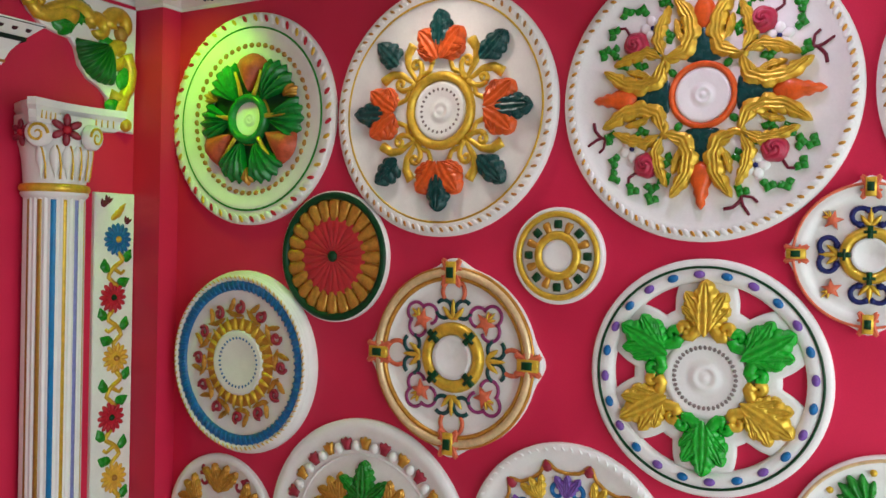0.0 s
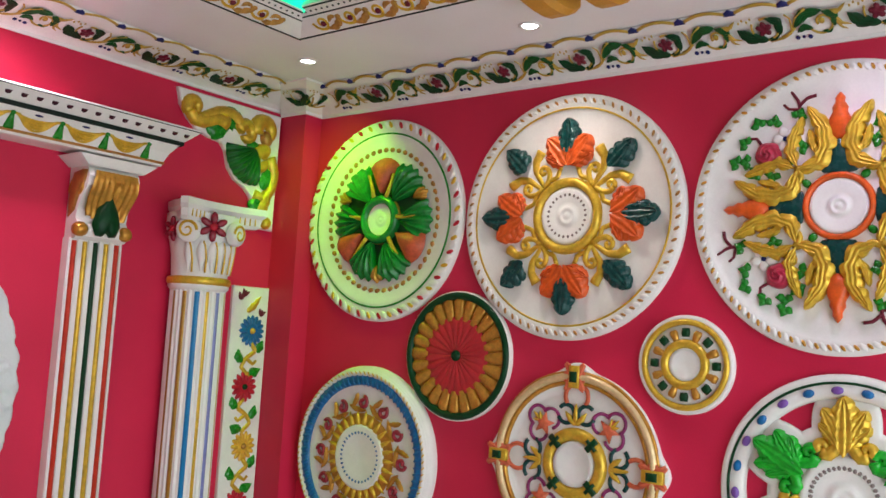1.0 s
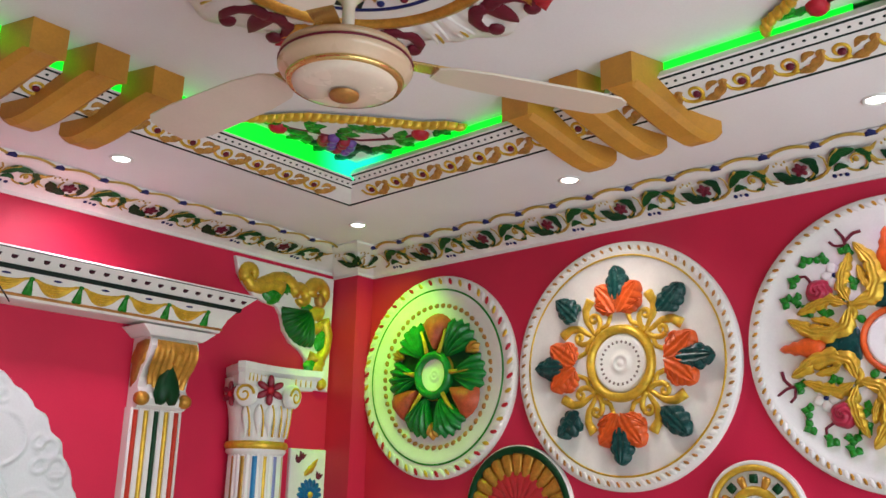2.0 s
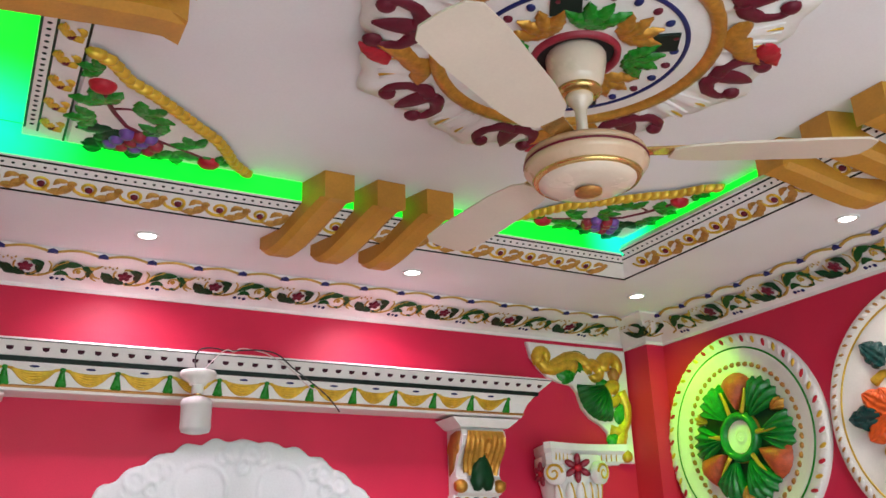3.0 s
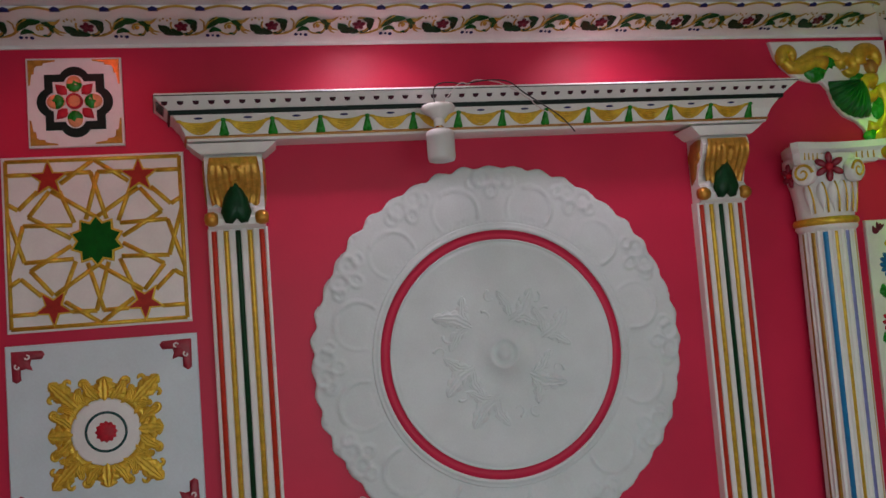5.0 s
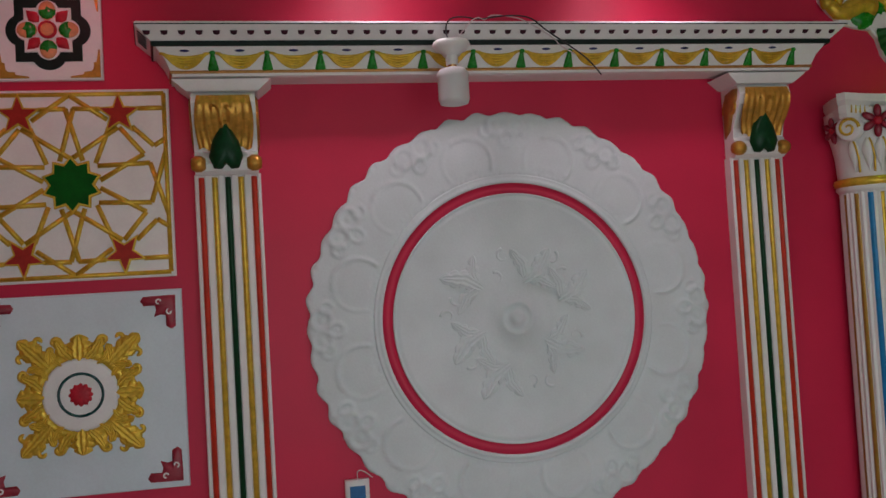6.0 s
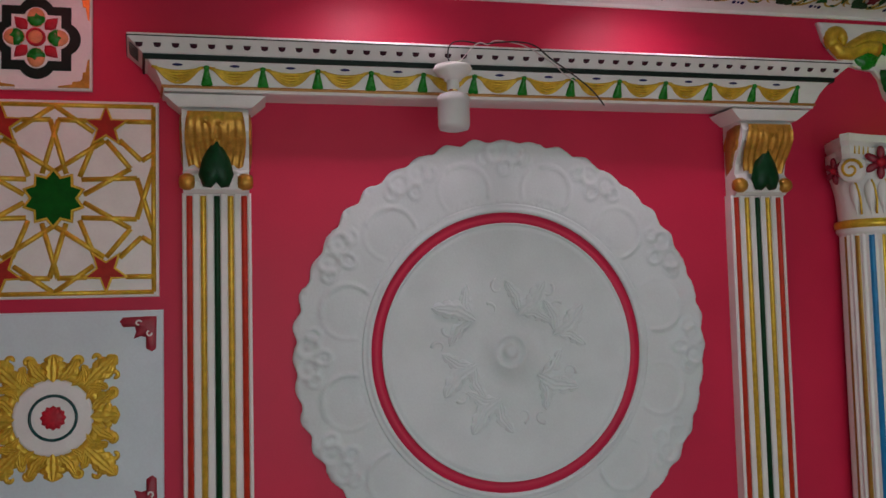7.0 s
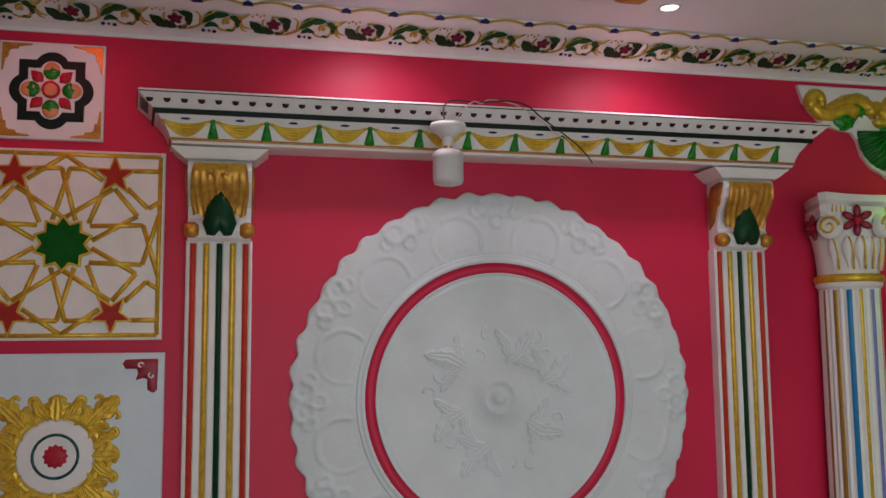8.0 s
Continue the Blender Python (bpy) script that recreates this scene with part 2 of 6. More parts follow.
    def slab(self, outline, h, bevel=0.003, m=None, z=0.0, back=True):
        n = len(outline)
        area = sum(outline[i - 1][0] * outline[i][1] - outline[i][0] * outline[i - 1][1] for i in range(n))
        if area < 0:
            outline = outline[::-1]
        ins = []
        for i in range(n):
            a, b, c = (Vector(outline[(i + d) % n][:2]) for d in (-1, 0, 1))
            d1, d2 = (b - a), (c - b)
            d1 = d1.normalized() if d1.length > 1e-9 else d2.normalized()
            d2 = d2.normalized() if d2.length > 1e-9 else d1
            nn = Vector((-(d1[1] + d2[1]), d1[0] + d2[0]))
            nn = nn.normalized() if nn.length > 1e-6 else Vector((-d1[1], d1[0]))
            k = 1 / max(0.5, nn.dot(Vector((-d1[1], d1[0]))))
            ins.append(b + nn * bevel * k)
        v = [(p[0], p[1], z) for p in outline] + [(p[0], p[1], z + h - bevel) for p in outline] + [(p[0], p[1], z + h) for p in ins]
        f = [(r * n + i, r * n + (i + 1) % n, (r + 1) * n + (i + 1) % n, (r + 1) * n + i) for r in (0, 1) for i in range(n)]
        f.append(tuple(range(2 * n, 3 * n)))
        if back:
            f.append(tuple(range(n - 1, -1, -1)))
        return self.add(v, f, m)

    def box(self, x0, x1, y0, y1, z0, z1, m=None):
        v = [(x, y, z) for z in (z0, z1) for y in (y0, y1) for x in (x0, x1)]
        return self.add(v, [(0, 2, 3, 1), (4, 5, 7, 6), (0, 1, 5, 4), (2, 6, 7, 3), (0, 4, 6, 2), (1, 3, 7, 5)], m)

    def prism(self, prof, a, b, ma=0.0, mb=0.0, m=None, caps=True):
        """A moulding along u from a to b. prof: (n, v) pairs; ma, mb: how far the ends run out with n (mitres)."""
        k = len(prof)
        v = [(a + ma * d, z, d) for d, z in prof] + [(b + mb * d, z, d) for d, z in prof]
        f = [(i, i + 1, k + i + 1, k + i) for i in range(k - 1)]
        if caps:
            f += [tuple(range(k - 1, -1, -1)), tuple(range(k, 2 * k))]
        return self.add(v, f, m)

    def field(self, rfun, hfun, nr, na):
        """A round relief: rim radius by angle, height by (share of radius, angle)."""
        v, f = [], []
        for j in range(nr + 1):
            s = 1 - j / nr
            for i in range(na):
                a = 2 * math.pi * i / na
                r = rfun(a) * s
                v.append((r * math.cos(a), r * math.sin(a), hfun(s, a)))
        for j in range(nr):
            for i in range(na):
                a, b = j * na + i, j * na + (i + 1) % na
                f.append((a, b, b + na, a + na))
        k = len(v)
        v += [(rfun(2 * math.pi * i / na) * math.cos(2 * math.pi * i / na), rfun(2 * math.pi * i / na) * math.sin(2 * math.pi * i / na), 0) for i in range(na)]
        f += [(k + i, k + (i + 1) % na, (i + 1) % na, i) for i in range(na)]
        return self.add(v, f)


def resample(pts, n):
    P = [Vector(p[:2]) for p in pts]
    d = [0.0]
    for a, b in zip(P, P[1:]):
        d.append(d[-1] + (b - a).length)
    out = []
    for i in range(n):
        s, k = d[-1] * i / (n - 1), 0
        while k < len(P) - 2 and d[k + 1] < s:
            k += 1
        w = (s - d[k]) / max(1e-9, d[k + 1] - d[k])
        out.append(P[k].lerp(P[k + 1], min(1, max(0, w))))
    return out


def arc(cx, cy, r, a0, a1, n=12, r1=None):
    """Points of an arc or, with r1, of a spiral; degrees."""
    r1 = r if r1 is None else r1
    return [(cx + (r + (r1 - r) * i / n) * math.cos(radians(a0 + (a1 - a0) * i / n)),
             cy + (r + (r1 - r) * i / n) * math.sin(radians(a0 + (a1 - a0) * i / n))) for i in range(n + 1)]


def at(u=0, v=0, n=0, turn=0, su=1, sv=1, sn=1):
    return Matrix.Translation((u, v, n)) @ Matrix.Rotation(radians(turn), 4, "Z") @ Matrix.Diagonal((su, sv, sn, 1))


def polar(r, a, n=0, turn=None, **k):
    """On a circle; the part's v axis points outwards."""
    return at(r * math.cos(radians(a)), r * math.sin(radians(a)), n, a - 90 if turn is None else turn, **k)


def on_plate_wall(x, z, d=0.0):
    return Matrix(((1, 0, 0, x), (0, 0, -1, -d), (0, 1, 0, z), (0, 0, 0, 1)))


def on_round_wall(y, z, d=0.0):
    return Matrix(((0, 0, -1, XW - d), (-1, 0, 0, y), (0, 1, 0, z), (0, 0, 0, 1)))


def on_ceiling(x, y, z):
    return Matrix(((1, 0, 0, x), (0, -1, 0, y), (0, 0, -1, z), (0, 0, 0, 1)))


def thing(name, m, label, category, group="", kind=""):
    ob = new(name)
    ob.empty_display_size = 0.05
    ob.matrix_world = m
    return tagged(ob, label, category, group, kind)


def part(name, me, parent, m=None, label=""):
    ob = new(name, me)
    ob.parent = parent
    if m is not None:
        ob.matrix_local = m
    return tagged(ob, label) if label else ob


def solo(name, me, m, label, category, kind="", group=""):
    ob = new(name, me)
    ob.matrix_world = m
    return tagged(ob, label, category, group, kind)

# ---- setting ----
def shell(name, x0, x1, y0, y1, z0, z1, material, label, category):
    return solo(name, MB().box(x0, x1, y0, y1, z0, z1).mesh(name, material, False), Matrix(), label, category, "structure")


shell("wall_north", XL - 0.15, XW + 0.15, 0, 0.15, 0, 2.95, PINK, "glossy deep pink painted wall with plaster ornaments", "wall")
shell("wall_east", XW, XW + 0.15, YB, -0.0005, 0, 2.95, PINK, "deep pink painted wall hung with round medallions", "wall")
shell("wall_west", XL - 0.15, XL, YB, -0.0005, 0, 2.95, PINK, "plain pink painted wall", "wall")
south = thing("wall_south", Matrix(), "pink wall with the wide open shop front", "wall", kind="structure")
part("wall_panel", MB().box(XL - 0.15, -1.9, YB - 0.15, YB, 0, 2.95).mesh("wall_panel", PINK, False), south)
part("wall_panel", MB().box(2.8, XW + 0.15, YB - 0.15, YB, 0, 2.95).mesh("wall_panel", PINK, False), south)
part("lintel", MB().box(-1.9, 2.8, YB - 0.15, YB, 2.42, 2.95).mesh("lintel", PINK, False), south)
PX = 2.876        # face of the corner pier
shell("corner_pier", PX, XW - 0.0005, -0.16, -0.001, 0, ZC - 0.002, PINK, "slim pink pier filling the corner of the walls", "pier")
shell("ground", -60, 60, -90, YB - 0.15, -0.25, -0.15, mat("street_concrete", (0.30, 0.29, 0.27), 0.8, scale=1.5), "grey concrete street outside the shop", "ground")
# floor of square tiles
floor = thing("floor", Matrix(), "cream glazed floor tiles", "floor", kind="structure")
part("floor_bed", MB().box(XL, XW, YB - 0.15, 0, -0.12, -0.004).mesh("floor_bed", mat("grout", (0.3, 0.28, 0.26), 0.8), False), floor)
tile_me = MB().slab([(0, 0), (0.597, 0), (0.597, 0.597), (0, 0.597)], 0.012, 0.002).mesh("floor_tile", FLOOR, False)
for i in range(9):
    for j in range(8):
        part("floor_tile", tile_me, floor, Matrix.Translation((XL + 0.002 + 0.6 * i, -0.6 - 0.6 * j, -0.006)))

# ceiling with the sunk tray in it
TX0, TX1, TY0, TY1 = -0.07, 2.386, -0.633, -2.87       # outer edge of the tray moulding
IX0, IX1, IY0, IY1 = 0.025, 2.298, -0.752, -2.75       # its inner edge
ZI = 2.618
cb = MB()
for a in ((XL - 0.1, TX0, YB, 0), (TX1, XW + 0.1, YB, 0), (TX0, TX1, YB, TY1), (TX0, TX1, TY0, 0)):
    cb.box(*a, ZC, ZC + 0.03)
solo("ceiling", cb.mesh("ceiling", CEIL, False), Matrix(), "smooth white painted gypsum ceiling", "ceiling", "structure")
solo("ceiling_top", MB().box(XL - 0.1, XW + 0.1, YB, 0, 2.86, 2.95).mesh("ceiling_top", CEIL, False), Matrix(), "concrete slab over the false ceiling", "ceiling", "structure")
GX = 0.264                                             # edge of the raised panel beside the wide cove
solo("ceiling_panel", MB().box(GX, IX1 + 0.02, IY1 - 0.02, IY0 + 0.02, ZU, ZU + 0.03).mesh("ceiling_panel", CEIL, False), Matrix(),
     "raised white gypsum ceiling panel behind the fan", "ceiling", "structure")

# green light cove round the raised panel
cove = thing("cove_light", Matrix(), "bright green glowing strip light in the ceiling cove", "cove light")
part("diffuser", MB().box(0.416, IX1 - 0.416, IY0, IY0 + 0.012, ZI - 0.004, ZU).mesh("diffuser", GLOWG, False), cove)
part("diffuser", MB().box(IX1, IX1 + 0.012, IY1 + 0.3, IY0 - 0.256, ZI - 0.004, ZU).mesh("diffuser", GLOWG, False), cove)
part("diffuser", MB().box(IX0, GX + 0.004, IY1, IY0 - 0.256, ZU + 0.032, ZU + 0.044).mesh("diffuser", GLOWG, False), cove)
part("diffuser", MB().box(IX0 - 0.012, IX0, IY1, IY0 - 0.256, ZI - 0.004, ZU + 0.03).mesh("diffuser", GLOWG, False), cove)
for nm, b in (("diffuser", (IX0, GX + 0.004, IY0 - 0.256, IY0, ZU + 0.032, ZU + 0.044)), ("diffuser", (IX0 - 0.012, IX0, IY0 - 0.256, IY0 + 0.01, ZI - 0.004, ZU + 0.03)),
              ("diffuser", (IX0 + 0.004, 0.416, IY0, IY0 + 0.012, ZI - 0.004, ZU + 0.03)), ("diffuser", (IX1 - 0.416, IX1, IY0, IY0 + 0.012, ZI - 0.004, ZU)),
              ("diffuser", (IX1, IX1 + 0.012, IY0 - 0.256, IY0 + 0.01, ZI - 0.004, ZU))):
    part(nm, MB().box(*b).mesh(nm, GLOWG, False), cove)

# sloped moulding round the tray, mitred at the corners
def slope_frame(origin, u, v):
    u, v = Vector(u).normalized(), Vector(v).normalized()
    n = u.cross(v)
    return Matrix(((u[0], v[0], n[0], origin[0]), (u[1], v[1], n[1], origin[1]), (u[2], v[2], n[2], origin[2]), (0, 0, 0, 1)))


SL = math.hypot(0.119, ZI - ZC)
def tray_side(length, m, visible):
    """One side of the tray: band, lines, dots and leaves. v runs from the outer edge to the inner."""
    t = thing("tray_moulding", m, "white plaster tray moulding painted with bronze leaves and black lines", "moulding", "tray mouldings")
    bm = MB()
    v = [(0, 0, 0.004), (length, 0, 0.004), (length - 0.106, SL, 0.004), (0.106, SL, 0.004), (0, 0, -0.02), (length, 0, -0.02), (length - 0.106, SL, -0.02), (0.106, SL, -0.02)]
    bm.add(v, [(0, 1, 2, 3), (7, 6, 5, 4), (0, 4, 5, 1), (1, 5, 6, 2), (2, 6, 7, 3), (3, 7, 4, 0)])
    part("band", bm.mesh("band", WHITE, False), t)
    for s, w in ((0.03, 0.0035), (0.66, 0.003), (0.93, 0.0035)):
        e = 0.106 * s
        part("line", MB().tube([(e, SL * s), (length - e, SL * s)], w, n=4, lift=0.6, z=0.004).mesh("line", BLACK), t, label="black painted line")
    if not visible:
        return t
    n = int(length / 0.118)
    leaf_me, curl_me, fruit_me, dot_me = tray_meshes
    for i in range(n):
        u = (i + 0.5) * length / n
        if 0.07 < u < length - 0.07:
            part("leaf", leaf_me, t, at(u, SL * 0.34, 0.004, su=1.05, sv=1.0))
            part("curl", curl_me, t, at(u - 0.012, SL * 0.34, 0.004, su=1.05, sv=1.05))
            part("berry", fruit_me, t, at(u - 0.03, SL * 0.34, 0.004))
    d = MB()
    for i in range(int(length / 0.026)):
        u = (i + 0.5) * 0.026
        if 0.09 < u < length - 0.09:
            d.disc(0.005, 0.004, 0.003, at(u, SL * 0.795, 0.004), n=6)
    part("dots", d.mesh("dots", BLACK), t, label="row of small black dots")["kind"] = "stuff"
    return t


lf = MB()
lf.acanthus([(-0.018, -0.020), (0.012, -0.022), (0.040, -0.004), (0.050, 0.020)], 0.014, 0.008, 3, 0.25)
lf.acanthus([(0.0, 0.004), (0.014, 0.020), (0.034, 0.020)], 0.009, 0.006, 2, 0.2)
lf.tube(arc(0.044, 0.012, 0.010, 0, 260, 8, 0.004), 0.005, 0.004)
cu = MB().tube(arc(-0.020, 0.004, 0.022, -70, 260, 16, 0.010), 0.005, 0.004).tube([(-0.060, 0.010), (-0.050, -0.012), (-0.028, -0.022), (0.0, -0.018)], 0.004, 0.006, rows=8)
tray_meshes = (lf.mesh("tray_leaf", mat("brown_gold_paint", (0.46, 0.24, 0.05), 0.38, 0.35, vary=0.3, scale=40)), cu.mesh("tray_curl", GOLD), MB().disc(0.011, 0.011, 0.008).mesh("tray_berry", MAROON), None)
LXT, LYT = TX1 - TX0, TY0 - TY1
dz = ZI - ZC
tray_side(LXT, slope_frame((TX0, TY0, ZC), (1, 0, 0), (0, -0.119, dz)), True)
tray_side(LYT, slope_frame((TX1, TY0, ZC), (0, -1, 0), (-0.088, 0, dz)), True)
tray_side(LYT, slope_frame((TX0, TY1, ZC), (0, 1, 0), (0.095, 0, dz)), True)
tray_side(LXT, slope_frame((TX1, TY1, ZC), (-1, 0, 0), (0, 0.12, dz)), False)
# flat border along the raised panel's edge beside the wide cove
pb = thing("panel_border", on_ceiling(GX, IY0 - 0.015, ZU - 0.001), "white plaster border with bronze leaves and black dots", "moulding")
part("band", MB().slab([(0, 0.05), (0.105, 0), (0.105, 1.95), (0, 1.95)], 0.010, 0.002).mesh("band", WHITE, False), pb)
for u in (0.004, 0.036, 0.102):
    part("line", MB().tube([(u, 0.06 - 0.05 * u / 0.105), (u, 1.94)], 0.003, n=4, lift=0.6, z=0.010).mesh("line", BLACK), pb, label="black painted line")
for i in range(15):
    part("leaf", lf.mesh("leaf", GOLD) if i == 0 else bpy.data.meshes["leaf"], pb, at(0.07, 0.12 + 0.115 * i, 0.010, -90))
    part("berry", tray_meshes[2], pb, at(0.066, 0.08 + 0.115 * i, 0.010))
dd = MB()
for i in range(70):
    dd.disc(0.006, 0.004, 0.003, at(0.020, 0.08 + 0.026 * i, 0.010), n=6)
part("dots", dd.mesh("dots", BLACK), pb, label="row of small black dots")["kind"] = "stuff"

# crown cornice between walls and ceiling
def crown_profile(cz, cd):
    """Foot height and reach of the cornice; its profile and the slope that carries the vine."""
    prof = [(0, cz), (0.008, cz), (0.010, cz + 0.012), (0.030, cz + 0.024), (cd * 0.62, ZC - 0.026), (cd - 0.012, ZC - 0.013), (cd, ZC - 0.009), (cd, ZC - 0.001), (0, ZC - 0.001)]
    return cz, prof, Vector((cd - 0.03, ZC - 0.011 - cz - 0.024))


CROWN_N, CROWN_E = crown_profile(2.481, 0.202), crown_profile(2.464, 0.156)


OLIVE = mat("vine_gold_paint", (0.46, 0.31, 0.05), 0.4, 0.2, vary=0.2, scale=40)
VGREEN = mat("vine_green_paint", (0.004, 0.070, 0.014), 0.4, vary=0.25, scale=40, spec=0.2)
vl, vl2, vs, vs2, vr, vb = MB(), MB(), MB(), MB(), MB(), MB()
vl.acanthus([(-0.052, -0.012), (-0.026, 0.016), (0.012, 0.020)], 0.013, 0.005, 2, 0.15)
vl.acanthus([(0.014, 0.020), (0.036, 0.004), (0.034, -0.022)], 0.010, 0.005, 2, 0.15)
vl.acanthus([(-0.048, -0.026), (-0.030, -0.016), (-0.014, -0.022)], 0.008, 0.004, 1, 0.1)
vl.leaf([(0.006, -0.034), (0.020, -0.036), (0.030, -0.026)], 0.005, 0.004, 1, 0.1)
vl2.acanthus([(-0.056, 0.006), (-0.036, -0.022), (0.004, -0.034)], 0.016, 0.005, 3, 0.2)
vl2.acanthus([(0.012, 0.024), (0.036, 0.010), (0.036, -0.024)], 0.011, 0.005, 2, 0.15)
vl2.leaf([(0.004, -0.036), (0.022, -0.034), (0.034, -0.024)], 0.006, 0.004, 1, 0.1)
vs.tube(arc(0.010, -0.010, 0.032, 200, 560, 22, 0.010), 0.0030, 0.0030).disc(0.007, 0.008, 0.005, at(0.010, -0.006), 8)
vs.tube([(-0.090, -0.034), (-0.064, -0.026), (-0.046, 0.012), (-0.020, 0.030)], 0.0030, 0.0035, rows=10).tube([(-0.062, -0.02), (-0.060, 0.012), (-0.070, 0.024)], 0.0028, 0.002, rows=7)
for a, b in (((0.062, -0.036), (0.050, -0.030)), ((0.072, -0.026), (0.052, -0.020)), ((0.070, 0.028), (0.052, 0.012)), ((0.058, 0.020), (0.046, 0.008))):
    vs.leaf([(0.030, 0.016), b, a], 0.005, 0.004, 1, 0.0)
vs2.tube(arc(0.008, -0.004, 0.034, 150, 470, 22, 0.026), 0.0028, 0.0032).tube([(0.010, -0.040), (0.046, -0.036), (0.076, -0.014)], 0.0028, 0.0035, rows=8)
for i in range(4):
    vs2.disc(0.003, 0.004, 0.003, at(-0.052 + 0.010 * i, 0.020 + 0.006 * (i % 2)), 5)
for i in range(5):
    vr.disc(0.0075, 0.011, 0.006, at(0.004, -0.004) @ polar(0.009, 72 * i + 20), n=8)
vb.pillow([(-0.014, -0.006), (0.014, -0.006), (0.012, 0.002), (0.0, 0.009), (-0.012, 0.002)], 0.007)
vine = dict(leaf_a=vl.mesh("vine_leaf", VGREEN), leaf_b=vl2.mesh("vine_leaf", DKGREEN), scroll_a=vs.mesh("vine_scroll", OLIVE), scroll_b=vs2.mesh("vine_scroll", OLIVE), rose=vr.mesh("vine_rose", MAROON), bud=vb.mesh("vine_bud", NAVY),
            berry=MB().disc(0.006, 0.006, 0.004, at(-0.052, -0.040), 6).disc(0.006, 0.006, 0.004, at(-0.024, -0.042), 6).disc(0.004, 0.004, 0.004, at(-0.038, -0.040), 6).mesh("vine_berry", NAVY),
            wave=MB().tube([(-0.064 + 0.128 * k / 12, 0.011 * math.sin(math.pi * k / 12)) for k in range(13)], 0.0038, n=4).mesh("vine_wave", OLIVE))


def crown(length, m, a, b, first, count, shape):
    """One run of the cornice; first, count: where the painted vine is seen."""
    t = thing("crown_cornice", m, "white crown cornice with a painted relief vine of leaves and flowers", "cornice", "crown cornices")
    CZ, CR, CV = shape
    part("moulding", MB().prism(CR, 0, length, a, b).mesh("moulding", WHITE, False), t)
    tilt = math.atan2(CV[0], CV[1])
    for i in range(count):
        u = first + 0.155 * i
        f = Matrix.Translation((u, CZ + 0.028, 0.032)) @ Matrix.Rotation(tilt, 4, "X")
        mid = CV.length * 0.42
        kind = i % 2
        part("leaf", vine["leaf_b" if kind else "leaf_a"], t, f @ at(0, mid, 0.003, su=1.28, sv=1.5))
        part("scroll", vine["scroll_b" if kind else "scroll_a"], t, f @ at(0, mid, 0.003, su=1.2, sv=1.5))
        part("rose" if kind else "berry", vine["rose" if kind else "berry"], t, f @ at(0, mid, 0.004, su=1.25, sv=1.5))
        part("wave", vine["wave"], t, f @ at(0, CV.length * 0.93, 0.002, sv=1.6))
        part("bud", vine["bud"], t, f @ at(-0.078, CV.length * 0.95, 0.002, su=1.3, sv=1.7))
    return t


crown(PX - XL, on_plate_wall(XL, 0), 0, -1, 1.545, 23, CROWN_N)
crown(-YB - 0.16, on_round_wall(-0.16, 0), 1, 0, 0.23, 20, CROWN_E)
pier = thing("crown_cornice", Matrix(), "short white cornice return round the corner pier", "cornice", "crown cornices")
part("moulding", MB().prism(CROWN_E[1], 0, XW - PX, -1, -1).mesh("moulding", WHITE, False), pier, on_plate_wall(PX, 0, 0.16))
part("moulding", MB().prism(CROWN_E[1], 0, 0.16, 1, 1).mesh("moulding", WHITE, False), pier, on_round_wall(0, 0, XW - PX))
for m, u, (CZ, _, CV) in ((on_plate_wall(PX, 0, 0.16), -0.03, CROWN_E), (on_round_wall(0, 0, XW - PX), 0.19, CROWN_E)):
    f = Matrix.Translation((u, CZ + 0.028, 0.032)) @ Matrix.Rotation(math.atan2(CV[0], CV[1]), 4, "X")
    part("leaf", vine["leaf_b"], pier, m @ f @ at(0, CV.length * 0.42, 0.003, su=1.1, sv=1.4))
    part("scroll", vine["scroll_b"], pier, m @ f @ at(0, CV.length * 0.42, 0.003, su=1.1, sv=1.4))

# downlights, the last two of them added out of view
for i, (dx, dy, col, power) in enumerate(DOWN):
    d = thing("downlight", on_ceiling(dx, dy, ZC), "small white recessed ceiling spotlight, switched on", "downlight", "downlights")
    h = part("ring", MB().lathe([(0.039, 0), (0.038, 0.004), (0.032, 0.006), (0.027, 0.002)], 28).mesh("ring", PLASTIC), d)
    part("lens", MB().lathe([(0.027, 0.001), (0.014, 0.003), (0.0, 0.004)], 24).mesh("lens", LENSR if i == 3 else LENSG if i == 0 else LENS), h, label="glowing lens")

# ---- things on the north wall ----
def rect(w, h, cx=0.0, cy=0.0):
    return [(cx - w / 2, cy - h / 2), (cx + w / 2, cy - h / 2), (cx + w / 2, cy + h / 2), (cx - w / 2, cy + h / 2)]


def star(n, r, q, a0=90.0):
    return [((r if i % 2 == 0 else q) * math.cos(radians(a0 + 180 * i / n)), (r if i % 2 == 0 else q) * math.sin(radians(a0 + 180 * i / n))) for i in range(2 * n)]


# big bare plaster rose with a pink ring
PR = 0.712
def rose_rim(a):
    return PR * (0.978 + 0.022 * abs(math.cos(a * 22)) ** 1.6 * (1.12 if math.sin(a * 11 + 0.4) > 0 else 0.75))


